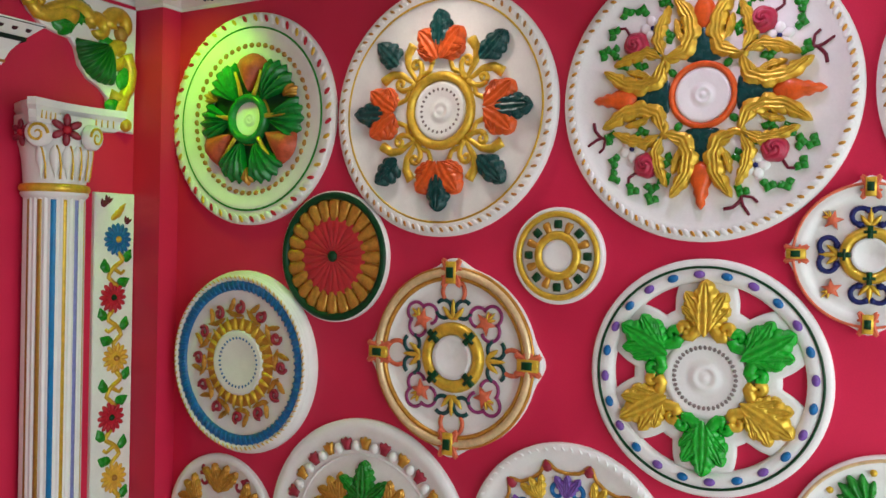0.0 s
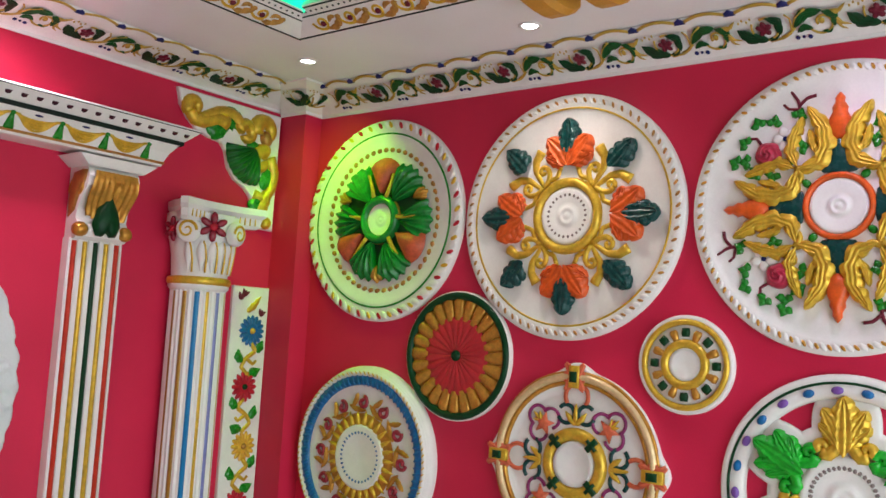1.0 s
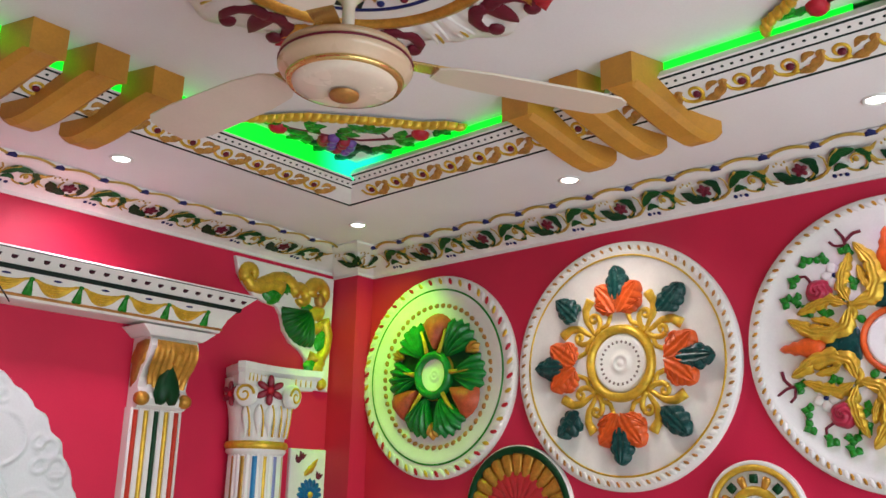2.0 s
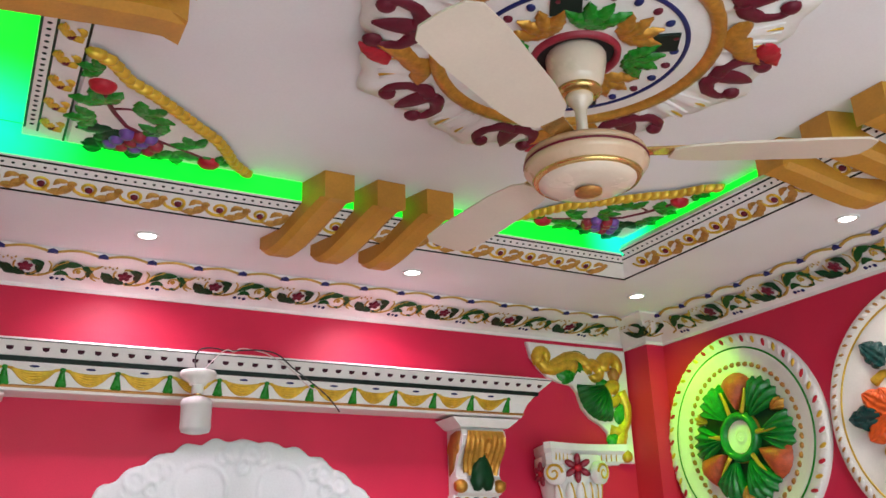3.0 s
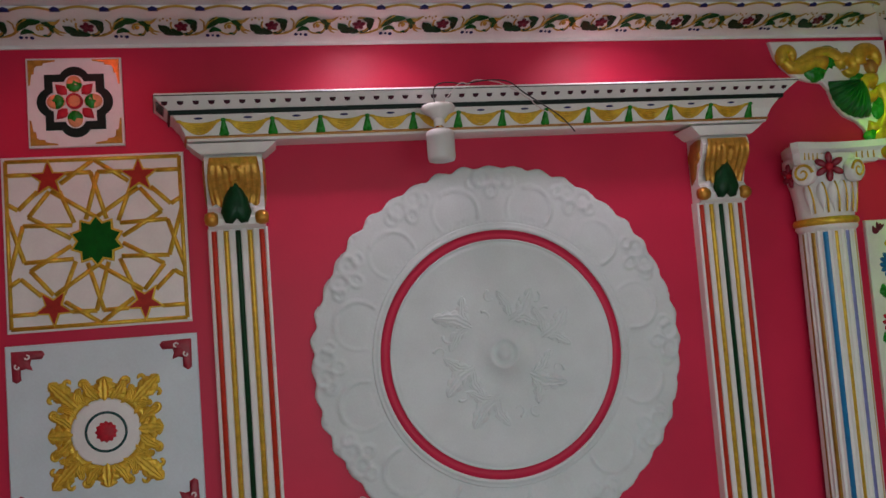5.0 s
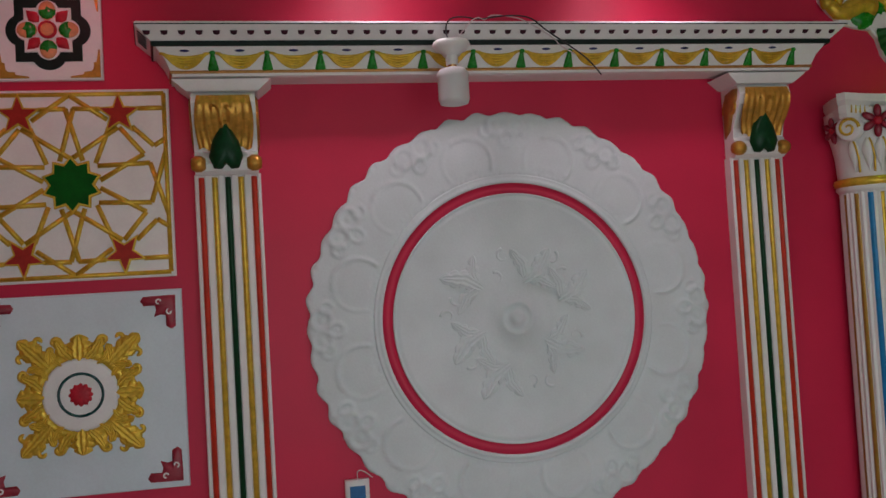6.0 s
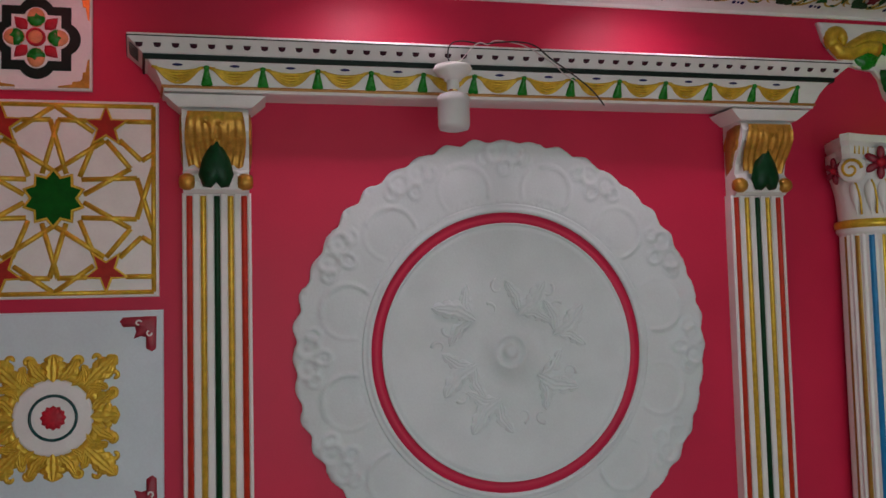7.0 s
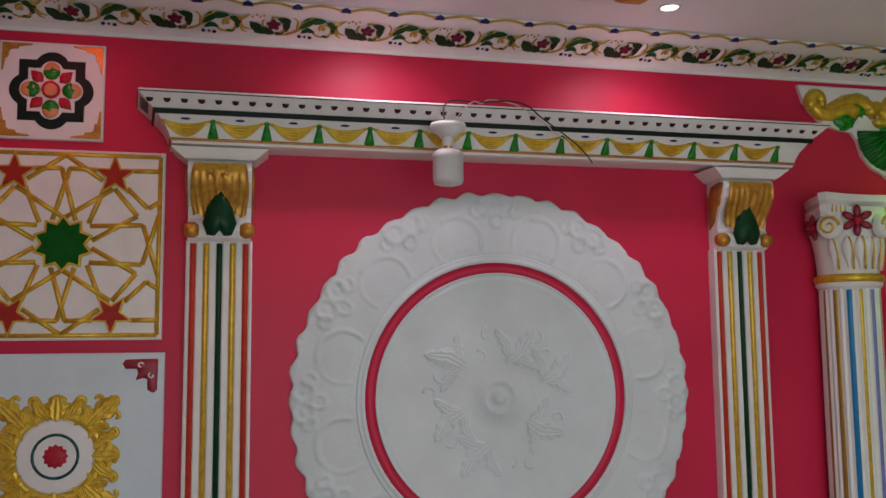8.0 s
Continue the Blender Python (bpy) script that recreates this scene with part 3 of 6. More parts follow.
def rose_relief(s, a):
    r = s * rose_rim(a)
    if r <= 0.460:
        return 0.006
    t = (r - 0.460) / (PR - 0.460)
    h = 0.020 - 0.006 * t + 0.003 * math.sin(math.pi * t)
    k = ((a * 12 / (2 * math.pi)) % 1.0) - 0.5                       # twelve shells round the rim
    d = math.hypot(k / 0.30, (t - 0.34) / 0.36)
    if t > 0.2:
        h += 0.0085 * math.exp(-((d - 1) / 0.06) ** 2) * (1.0 if k < 0.12 else 0.4) + 0.0030 * max(0.0, 1 - d * d)
    kk = abs(k)
    for cu, ct, rr in ((0.40, 0.80, 0.11), (0.29, 0.74, 0.07), (0.5, 0.60, 0.08)):  # curls and buds between the shells
        e = math.hypot((kk - cu) * 0.85, (t - ct) * 0.62) / rr
        h += 0.0085 * math.exp(-((e - 0.72) / 0.15) ** 2) if e < 1.5 else 0.0
        h += 0.004 * max(0.0, 1 - (e / 0.3) ** 2)
    if t < 0.12:
        h = 0.016
    return max(0.004, h - (0.006 if t > 0.97 else 0.0))


pl = thing("plaster_rose", on_plate_wall(1.108, 1.296), "huge bare grey-white plaster ceiling rose with scalloped rim", "ceiling rose")
part("rim", MB().field(rose_rim, rose_relief, 84, 576).mesh("rim", CHALK), pl)
part("ring_moulding", MB().lathe([(0.492, 0.014), (0.490, 0.023), (0.484, 0.025), (0.478, 0.022), (0.474, 0.027), (0.466, 0.028), (0.461, 0.024), (0.460, 0.004)], 128).mesh("ring_moulding", CHALK), pl)
part("ring", MB().lathe([(0.464, 0.004), (0.463, 0.018), (0.424, 0.018), (0.422, 0.004)], 128).mesh("ring", PINK), pl, label="flat deep pink painted ring")
core = MB().lathe([(0.426, 0.004), (0.426, 0.021), (0.424, 0.026), (0.419, 0.022), (0.414, 0.020), (0.408, 0.024), (0.400, 0.020), (0.25, 0.022), (0.12, 0.024), (0.062, 0.024), (0.058, 0.031), (0.048, 0.031),
                   (0.044, 0.025), (0.026, 0.026), (0.022, 0.036), (0.010, 0.040), (0.0, 0.040)], 128)
part("disc", core.mesh("disc", CHALK), pl)
flo = MB().acanthus([(0, 0), (0.012, 0.05), (0.0, 0.11)], 0.026, 0.014, 4)
for s in (-1, 1):
    flo.acanthus([(0, 0.01), (0.030 * s, 0.035), (0.075 * s, 0.045)], 0.018, 0.012, 3)
fm = flo.mesh("spray", CHALK)
cms = [MB().tube(arc(0, 0, 0.026, 90, 90 - 230 * s, 14, 0.010), 0.0065, 0.003, lift=0.9).mesh("curl", CHALK) for s in (-1, 1)]
for i in range(6):
    a = 78 + 60 * i
    part("spray", fm, pl, polar(0.120 + 0.035 * (i % 2), a, 0.0205, a - 90 + (25 if i % 3 else -30), su=1.35, sv=1.35))
    part("curl", cms[0], pl, polar(0.215, a + 22, 0.0205))
    part("curl", cms[1], pl, polar(0.150 + 0.09 * (i % 2), a + 38, 0.0205))

# fluted pilasters with consoles
def pilaster(x):
    t = thing("pilaster", on_plate_wall(x, 0), "white fluted pilaster with red, gold and green stripes", "pilaster", "pilasters")
    cs = []
    for c in (-0.082, -0.041, 0.0, 0.041, 0.082):
        cs += [(0.045, c - 0.0125), (0.040, c - 0.010), (0.038, c), (0.040, c + 0.010), (0.045, c + 0.0125)]
    prof = [(0, -0.1035), (0.041, -0.1035), (0.045, -0.099)] + cs + [(0.045, 0.099), (0.041, 0.1035), (0, 0.1035)]
    v = [(u, z, d) for z in (0.0, 1.815) for d, u in prof]
    k = len(prof)
    part("shaft", MB().add(v, [(i, i + 1, k + i + 1, k + i) for i in range(k - 1)] + [tuple(range(k, 2 * k))]).mesh("shaft", WHITE, False), t)
    for c, m in ((-0.082, STRIPE_R), (-0.041, GOLD), (0.0, DKGREEN), (0.041, GOLD), (0.082, STRIPE_R)):
        part("stripe", MB().tube([(c, 0.02), (c, 1.800), (c, 1.806)], 0.0095, n=5, z=0.038, lift=1.05).mesh("stripe", m), t)
    # console: scrolled bracket
    side = [(0.0, 1.812), (0.060, 1.812), (0.078, 1.822), (0.084, 1.845), (0.076, 1.868), (0.062, 1.885), (0.068, 1.92), (0.092, 1.96), (0.118, 1.995), (0.126, 2.03), (0.118, 2.055), (0.10, 2.066), (0.0, 2.066)]
    cv = [(u, z, d) for u in (-0.098, 0.098) for d, z in side]
    n = len(side)
    part("console", MB().add(cv, [(i, i + n, (i + 1) % n + n, (i + 1) % n) for i in range(n)] + [tuple(range(n)), tuple(range(2 * n - 1, n - 1, -1))]).mesh("console", WHITE, False), t)
    # gold fringed acanthus flap
    g = MB()
    path = [(0.128, 2.050), (0.136, 2.025), (0.128, 1.992), (0.104, 1.955), (0.084, 1.92), (0.078, 1.89)]
    rows, cols = 14, 25
    P = resample(path, rows)
    gv = []
    for j, p in enumerate(P):
        tt = j / (rows - 1)
        for i in range(cols):
            c = i / (cols - 1) * 2 - 1
            drop = 1.0 - 0.40 * max(0.0, 1 - abs(c) / 0.42) * tt if tt > 0.3 else 1.0
            q = P[min(rows - 1, int(j * drop))]
            rip = 0.0045 * math.sin(c * 26 + 4 * tt * (1 if c > 0 else -1)) * (0.3 + tt)
            gv.append((c * (0.080 + 0.010 * math.sin(tt * 3.1)), q[1] + 0.006 * math.sin(c * 13) * tt, q[0] + rip + 0.008))
    gf = [(j * cols + i, (j + 1) * cols + i, (j + 1) * cols + i + 1, j * cols + i + 1) for j in range(rows - 1) for i in range(cols - 1)]
    part("acanthus", g.add(gv, gf).mesh("acanthus", BRONZEG), t, label="gold fringed acanthus leaf")
    d = MB()
    d.pillow([(0.0, 0.075), (0.016, 0.045), (0.034, 0.015), (0.044, -0.02), (0.032, -0.046), (0.012, -0.048), (0, -0.036), (-0.012, -0.048), (-0.032, -0.046), (-0.044, -0.02), (-0.034, 0.015), (-0.016, 0.045)], 0.03)
    part("drop", d.mesh("drop", DKGREEN), t, at(0, 1.893, 0.092, 0, 1.20, 1.42), label="dark green pointed drop")
    for s in (-1, 1):
        part("ball", MB().lathe([(0.001, -0.024), (0.018, -0.022), (0.026, -0.008), (0.026, 0.008), (0.018, 0.022), (0.001, 0.024)], 14).mesh("ball", BRONZEG), t,
             Matrix.Translation((0.086 * s, 1.845, 0.075)) @ Matrix.Rotation(radians(90), 4, "Y"), label="gold roll end")
        part("side_leaf", MB().pillow([(-0.05, -0.10), (-0.01, -0.075), (0.012, -0.02), (0.046, 0.03), (0.055, 0.065), (0.02, 0.07), (-0.03, 0.06), (-0.052, 0.0)], 0.010).mesh("side_leaf", BRONZE), t,
             Matrix(((0, 0, 1 * s, 0.098 * s), (0, 1, 0, 1.985), (1, 0, 0, 0.060), (0, 0, 0, 1))), label="bronze side leaf")
        part("side_scroll", MB().tube(arc(0, 0, 0.05, 200, -160, 20, 0.012), 0.008, 0.006).mesh("side_scroll", BRONZEG), t,
             Matrix(((0, 0, 1 * s, 0.098 * s), (0, 1, 0, 1.99), (1, 0, 0, 0.062), (0, 0, 0, 1))), label="gold side scroll")
    # abacus flaring up to the entablature
    ab = MB()
    lo, hi = (0.108, 0.132, 2.064), (0.150, 0.15, 2.098)
    av = [(s * w, z, 0 if b else dd_) for w, dd_, z in (lo, (0.116, 0.136, 2.070), hi) for s, b in ((-1, 1), (-1, 0), (1, 0), (1, 1))]
    af = [(r * 4 + i, r * 4 + i + 1, r * 4 + i + 5, r * 4 + i + 4) for r in (0, 1) for i in range(3)] + [(3, 2, 1, 0), (8, 9, 10, 11)]
    part("abacus", ab.add(av, af).mesh("abacus", WHITE, False), t)
    return t


STRIPE_R = mat("vermilion_stripe_paint", (0.52, 0.035, 0.015), 0.42, vary=0.15, scale=30, spec=0.25)
BRONZEG = mat("old_gold_paint", (0.52, 0.26, 0.04), 0.33, 0.55, vary=0.25, scale=45, bump=0.25)
pilaster(0.174)
pilaster(2.030)

# entablature with swags
ENT = [(0, 2.256), (0.222, 2.256), (0.226, 2.253), (0.226, 2.246), (0.187, 2.208), (0.182, 2.206), (0.180, 2.194), (0.172, 2.192), (0.168, 2.185), (0.150, 2.160), (0.136, 2.126), (0.134, 2.122), (0.132, 2.110), (0.120, 2.108), (0.05, 2.112), (0, 2.112)]
EX0, EX1 = 0.159, 2.074
en = thing("entablature", on_plate_wall(0, 0), "white plaster entablature with gold swags and green tassels", "entablature")
def banded(prof, m, name, label=""):
    """A moulding along the front with mitred returns to the wall at both ends."""
    b = MB().prism(prof, EX0, EX1, -1, 1, caps=False)
    k = len(prof)
    for x, s in ((EX0, -1), (EX1, 1)):
        v = [(x + s * d * q, z, n) for d, z in prof for n, q in ((d, 1.0), (0.0, 1.12))]   # returns splay a little
        b.add(v, [(2 * i, 2 * i + 1, 2 * i + 3, 2 * i + 2) if s < 0 else (2 * i, 2 * i + 2, 2 * i + 3, 2 * i + 1) for i in range(k - 1)])
    return part(name, b.mesh(name, m, False), en, label=label)


banded(ENT[::-1], WHITE, "moulding")
banded([(0.1795, 2.191), (0.184, 2.192), (0.1865, 2.206), (0.183, 2.207)], BLACK, "line", "dark green painted band")
banded([(0.2245, 2.2455), (0.2275, 2.2455), (0.2275, 2.2485), (0.2255, 2.2485)], BLACK, "line", "thin dark painted line")
banded([(0.1330, 2.118), (0.1375, 2.118), (0.1395, 2.123), (0.137, 2.127)], BRONZE, "line", "dull gold painted line")
fs = math.atan2(0.039, 0.038)
dot = MB().pillow([(-0.011, 0.006), (-0.009, -0.006), (0.0, -0.010), (0.009, -0.006), (0.011, 0.006)], 0.004).mesh("dentil", mat("dark_plum_paint", (0.045, 0.008, 0.018), 0.45, vary=0.2, scale=40, spec=0.2))
for i in range(46):
    u = -0.035 + 0.0508 * i
    part("dentil", dot, en, Matrix.Translation((u, 2.227, 0.2070)) @ Matrix.Rotation(fs, 4, "X") @ at(0, 0, 0.0))
slit = MB().slab(rect(0.010, 0.034), 0.003, 0.001).mesh("slit", BLACK, False)
for k in range(5):
    n = 0.182 - 0.028 * k
    part("slit", slit, en, Matrix(((0, 0, -1, EX0 - 0.2075 - 0.025 * (1 - n / 0.2065)), (0, 1, 0, 2.227), (1, 0, 0, n), (0, 0, 0, 1))) @ Matrix.Rotation(math.radians(-7), 4, "Y") @ Matrix.Rotation(fs, 4, "X"))
sw, ts, sl = MB(), MB(), MB()
for k in range(5):                                             # folds of one swag
    w, dep = 0.074 - 0.003 * k, 0.012 + 0.0075 * k
    sw.tube([(-w + 2 * w * i / 14, 0.020 - dep * (1 - ((i - 7) / 7) ** 2) * 1.15) for i in range(15)], 0.0045, n=4, lift=1.3)
ts.disc(0.010, 0.008, 0.010, at(0, 0.022), 8).pillow([(0.006, 0.018), (0.010, 0.0), (0.018, -0.030), (0.012, -0.038), (0, -0.034), (-0.012, -0.038), (-0.018, -0.030), (-0.010, 0.0), (-0.006, 0.018)], 0.009)
sl.disc(0.018, 0.005, 0.004, n=8)
swm, tsm, slm = sw.mesh("swag", GOLD), ts.mesh("tassel", GRASS), sl.mesh("lozenge", NAVY)
tl = math.atan2(0.032, 0.059)
for i in range(14):
    f = Matrix.Translation((-0.014 + 0.1648 * i, 2.155, 0.1485)) @ Matrix.Rotation(tl, 4, "X")
    if 0 < i:
        part("tassel", tsm, en, f @ at(0, 0.002, 0.0))
    if i < 13:
        part("swag", swm, en, f @ at(0.0824, 0.004, 0.0))
        part("lozenge", slm, en, f @ at(0.0824, 0.031, 0.0))

# lamp holder with bulb and its wires
bl = thing("bulb_holder", on_plate_wall(0.880, 2.145, 0.262), "white batten lamp holder with an unlit frosted bulb", "bulb")
def upright(prof, n=24):
    m = Matrix(((1, 0, 0, 0), (0, 0, 1, 0), (0, -1, 0, 0), (0, 0, 0, 1)))
    return MB().lathe(prof, n, m)


part("base", upright([(0.001, 0.035), (0.055, 0.033), (0.060, 0.022), (0.050, 0.008), (0.030, -0.004), (0.026, -0.012), (0.001, -0.012)]).mesh("base", PLASTIC), bl)
part("socket", upright([(0.019, -0.010), (0.019, -0.040), (0.001, -0.042)]).mesh("socket", PLASTIC), bl)
part("cap", upright([(0.014, -0.038), (0.014, -0.052), (0.001, -0.052)]).mesh("cap", BRASS), bl)
part("bulb", upright([(0.018, -0.048), (0.042, -0.056), (0.050, -0.066), (0.050, -0.080), (0.0485, -0.082), (0.0485, -0.150), (0.044, -0.162), (0.030, -0.166), (0.001, -0.167)], 32).mesh("bulb", FROST), bl, label="frosted white cylindrical bulb")


def cable(name, pts, r, material, label):
    c = bpy.data.curves.new(name, "CURVE")
    c.dimensions, c.bevel_depth, c.bevel_resolution = "3D", r, 2
    s = c.splines.new("NURBS")
    s.points.add(len(pts) - 1)
    for p, q in zip(s.points, pts):
        p.co = (*q, 1)
    s.use_endpoint_u, s.order_u = True, 3
    c.materials.append(material)
    ob = new(name, c)
    return tagged(ob, label, "cable")


cable("cable", [(0.880, -0.255, 2.175), (0.868, -0.24, 2.205), (0.880, -0.225, 2.262), (0.93, -0.21, 2.276), (0.99, -0.20, 2.268), (1.03, -0.2, 2.275), (1.10, -0.205, 2.282), (1.16, -0.22, 2.270),
                (1.20, -0.238, 2.222), (1.27, -0.242, 2.175), (1.35, -0.235, 2.120), (1.385, -0.225, 2.078)], 0.0024, WIRE, "thin black twisted flex hanging over the entablature")
cable("cable", [(0.885, -0.252, 2.17), (0.95, -0.23, 2.25), (0.985, -0.21, 2.275), (1.01, -0.2, 2.264), (1.03, -0.2, 2.285), (1.09, -0.2, 2.279), (1.13, -0.225, 2.262), (1.22, -0.242, 2.20), (1.245, -0.246, 2.165), (1.29, -0.242, 2.145)], 0.0018, WIREW, "thin pale wire beside the black flex")
sp = thing("power_switch", on_plate_wall(0.535, 0.74, 0.0), "small white plastic switch box with a blue display", "switch")
part("housing", MB().slab(rect(0.078, 0.13), 0.032, 0.006).mesh("housing", PLASTIC), sp)
part("display", MB().slab(rect(0.050, 0.05, 0, 0.022), 0.003, 0.001, z=0.032).mesh("display", BLUE, False), sp, label="blue display panel")
cable("cable", [(0.54, -0.02, 0.80), (0.53, -0.035, 0.835), (0.555, -0.04, 0.84), (0.585, -0.03, 0.81)], 0.0018, WIREW, "thin white wire end beside the switch box")

# corner bracket under the cornice
bk = thing("corner_bracket", on_plate_wall(0.038, 0), "white corner bracket with gold and green carved scrolls", "bracket")
out = [(2.290, 2.462), (2.826, 2.462), (2.822, 1.955), (2.742, 1.957)] + [(2.700, 2.010), (2.690, 2.085), (2.655, 2.118), (2.600, 2.145), (2.560, 2.190), (2.540, 2.255), (2.515, 2.285), (2.455, 2.293), (2.395, 2.310), (2.345, 2.350), (2.310, 2.395)]
part("back_plate", MB().slab(out, 0.022, 0.005).mesh("back_plate", WHITE, False), bk)
sc1 = MB().tube(arc(2.365, 2.400, 0.034, 230, -60, 12, 0.016), 0.028, 0.020, z=0.02).tube([(2.34, 2.385), (2.37, 2.35), (2.42, 2.35), (2.48, 2.375), (2.53, 2.365)], 0.024, 0.034, rows=10, z=0.02)
sc1.tube([(2.38, 2.345), (2.43, 2.375), (2.50, 2.41), (2.56, 2.41), (2.62, 2.36)], 0.022, 0.032, rows=10, z=0.02)
part("scroll", sc1.mesh("scroll", GOLD), bk)
sc2 = MB().tube(arc(2.635, 2.345, 0.046, 170, -150, 14, 0.014), 0.032, 0.020, z=0.022).tube(arc(2.735, 2.375, 0.056, 200, -110, 14, 0.02), 0.038, 0.022, z=0.022)
part("scroll", sc2.mesh("scroll", GOLD), bk)
sc3 = MB().tube(arc(2.725, 2.245, 0.048, 60, 380, 14, 0.016), 0.034, 0.020, z=0.022).tube([(2.77, 2.27), (2.797, 2.20), (2.788, 2.13), (2.75, 2.085), (2.70, 2.10)], 0.030, 0.022, rows=12, z=0.022)
part("scroll", sc3.mesh("scroll", GOLD), bk)
lfg = MB().leaf([(2.73, 1.985), (2.735, 2.03), (2.76, 2.08), (2.79, 2.13)], 0.042, 0.030, 5, 0.3, z=0.02)
part("leaf", lfg.mesh("leaf", GOLD), bk)
part("boss", MB().disc(0.028, 0.028, 0.026, at(2.775, 1.985, 0.02), 14).mesh("boss", GOLD), bk)
for ax, w in (([(2.43, 2.338), (2.49, 2.325), (2.54, 2.345)], 0.044), ([(2.50, 2.375), (2.56, 2.395), (2.63, 2.385)], 0.056), ([(2.735, 2.13), (2.77, 2.17), (2.80, 2.24)], 0.048), ([(2.705, 2.01), (2.712, 2.05), (2.735, 2.10)], 0.040), ([(2.64, 2.30), (2.69, 2.30), (2.72, 2.28)], 0.03)):
    part("leaf", MB().leaf(ax, w, 0.022, 3, 0.2, z=0.02).mesh("leaf", GRASS), bk, label="bright green leaf")
part("shell", MB().palm(0.165, 50, 0.046, 9, at(2.690, 2.290, 0.026, 140), cut=0.02, point=0.06).mesh("shell", mat("shell_green_paint", (0.003, 0.105, 0.014), 0.35, vary=0.2, scale=40)), bk, label="dark green fluted shell")
part("mask", MB().disc(0.030, 0.036, 0.030, at(2.742, 2.345, 0.02, 20), 12).mesh("mask", BRONZE), bk, label="bronze painted bud")

# round engaged column with a flower capital
cl = thing("column", on_plate_wall(2.456, 0), "white round fluted column with blue, gold and violet stripes", "column")
AZURE = mat("azure_paint", (0.004, 0.19, 0.44), 0.34, vary=0.15, scale=40)
VIOLET = mat("violet_paint", (0.20, 0.22, 0.50), 0.4, vary=0.15, scale=40)
OLDGOLD = mat("dark_gold_paint", (0.36, 0.20, 0.03), 0.36, 0.3, vary=0.2, scale=40)
CRAD, CDEP, NFL = 0.1060, 0.078, 24                      # radius, how far its axis stands off the wall, flutes
A0, A1 = -40.0, 220.0


def col_at(a, r):
    return r * math.cos(a), CDEP + r * math.sin(a)


def half_turn(prof, n=44):
    v = []
    for r, z in prof:
        for i in range(n + 1):
            u, d = col_at(radians(A0 + (A1 - A0) * i / n), r)
            v.append((u, z, max(0.0, d)))
    k = n + 1
    return MB().add(v, [(j * k + i + 1, j * k + i, (j + 1) * k + i, (j + 1) * k + i + 1) for j in range(len(prof) - 1) for i in range(n)])


cv, seg = [], NFL * 8
for z in (0.0, 1.672):
    for i in range(seg + 1):
        u, d = col_at(radians(A0 + (A1 - A0) * i / seg), CRAD - 0.005 * math.sin(math.pi * (i % 8) / 8) ** 2)
        cv.append((u, z, max(0.0, d)))
part("shaft", MB().add(cv, [(i + 1, i, seg + 1 + i, seg + 2 + i) for i in range(seg)]).mesh("shaft", WHITE), cl)
for k, m in ((5, BLUE), (8, GOLD), (10.5, VIOLET), (13, GOLD), (15, AZURE), (17.5, OLDGOLD), (20, OLDGOLD)):
    a = radians(A0 + (A1 - A0) * (k + 0.5) / NFL)
    w = 0.0125 if m in (BLUE, AZURE) else 0.0085
    u, d = col_at(a, CRAD - 0.005)
    part("stripe", MB().tube([(0, 0.02), (0, 1.655), (0, 1.662)], w, n=4, lift=0.6).mesh("stripe", m), cl, Matrix.Translation((u, 0, d)) @ Matrix.Rotation(math.pi / 2 - a, 4, "Y"))
part("neck_ring", half_turn([(0.100, 1.664), (0.111, 1.672), (0.117, 1.682), (0.115, 1.690)]).mesh("neck_ring", WHITE), cl)
part("gold_ring", half_turn([(0.113, 1.688), (0.121, 1.694), (0.123, 1.705), (0.119, 1.716), (0.107, 1.720)]).mesh("gold_ring", GOLD), cl, label="gold painted ring")
BELL = [(0.107, 1.718), (0.109, 1.75), (0.113, 1.80), (0.122, 1.85), (0.134, 1.89), (0.140, 1.92), (0.140, 1.96)]
part("bell", half_turn(BELL).mesh("bell", WHITE), cl)
aba = [(-0.115, 0.0), (-0.135, 0.05), (-0.150, 0.09), (-0.165, 0.15), (-0.205, 0.205), (-0.192, 0.235)] + [(-0.192 + 0.384 * i / 10, 0.235 - 0.035 * math.sin(math.pi * i / 10)) for i in range(1, 10)] + [(0.192, 0.235), (0.205, 0.205), (0.165, 0.15), (0.150, 0.09), (0.135, 0.05), (0.115, 0.0)]
abv = [(u * q, z, d * q) for q, z in ((0.86, 1.925), (0.90, 1.938), (0.92, 1.965), (0.99, 1.980), (1.0, 2.005)) for u, d in aba]
na = len(aba)
part("abacus", MB().add(abv, [(j * na + i + 1, j * na + i, (j + 1) * na + i, (j + 1) * na + i + 1) for j in range(4) for i in range(na - 1)] + [tuple(range(4 * na, 5 * na))[::-1], tuple(range(na))]).mesh("abacus", WHITE, False), cl)
fl6 = MB()
for i in range(6):
    fl6.disc(0.011, 0.020, 0.012, polar(0.027, 60 * i + 30), 10)
f6, f6e = fl6.mesh("flower", MAROONC := mat("dark_red_paint", (0.24, 0.012, 0.03), 0.35, vary=0.2, scale=40)), MB().disc(0.013, 0.013, 0.016, n=10).mesh("flower_eye", RED)


def on_bell(deg, r, z, lean=-16):
    a = radians(deg)
    u, d = col_at(a, r)
    return Matrix.Translation((u, z, d)) @ Matrix.Rotation(math.pi / 2 - a, 4, "Y") @ Matrix.Rotation(radians(lean), 4, "X")


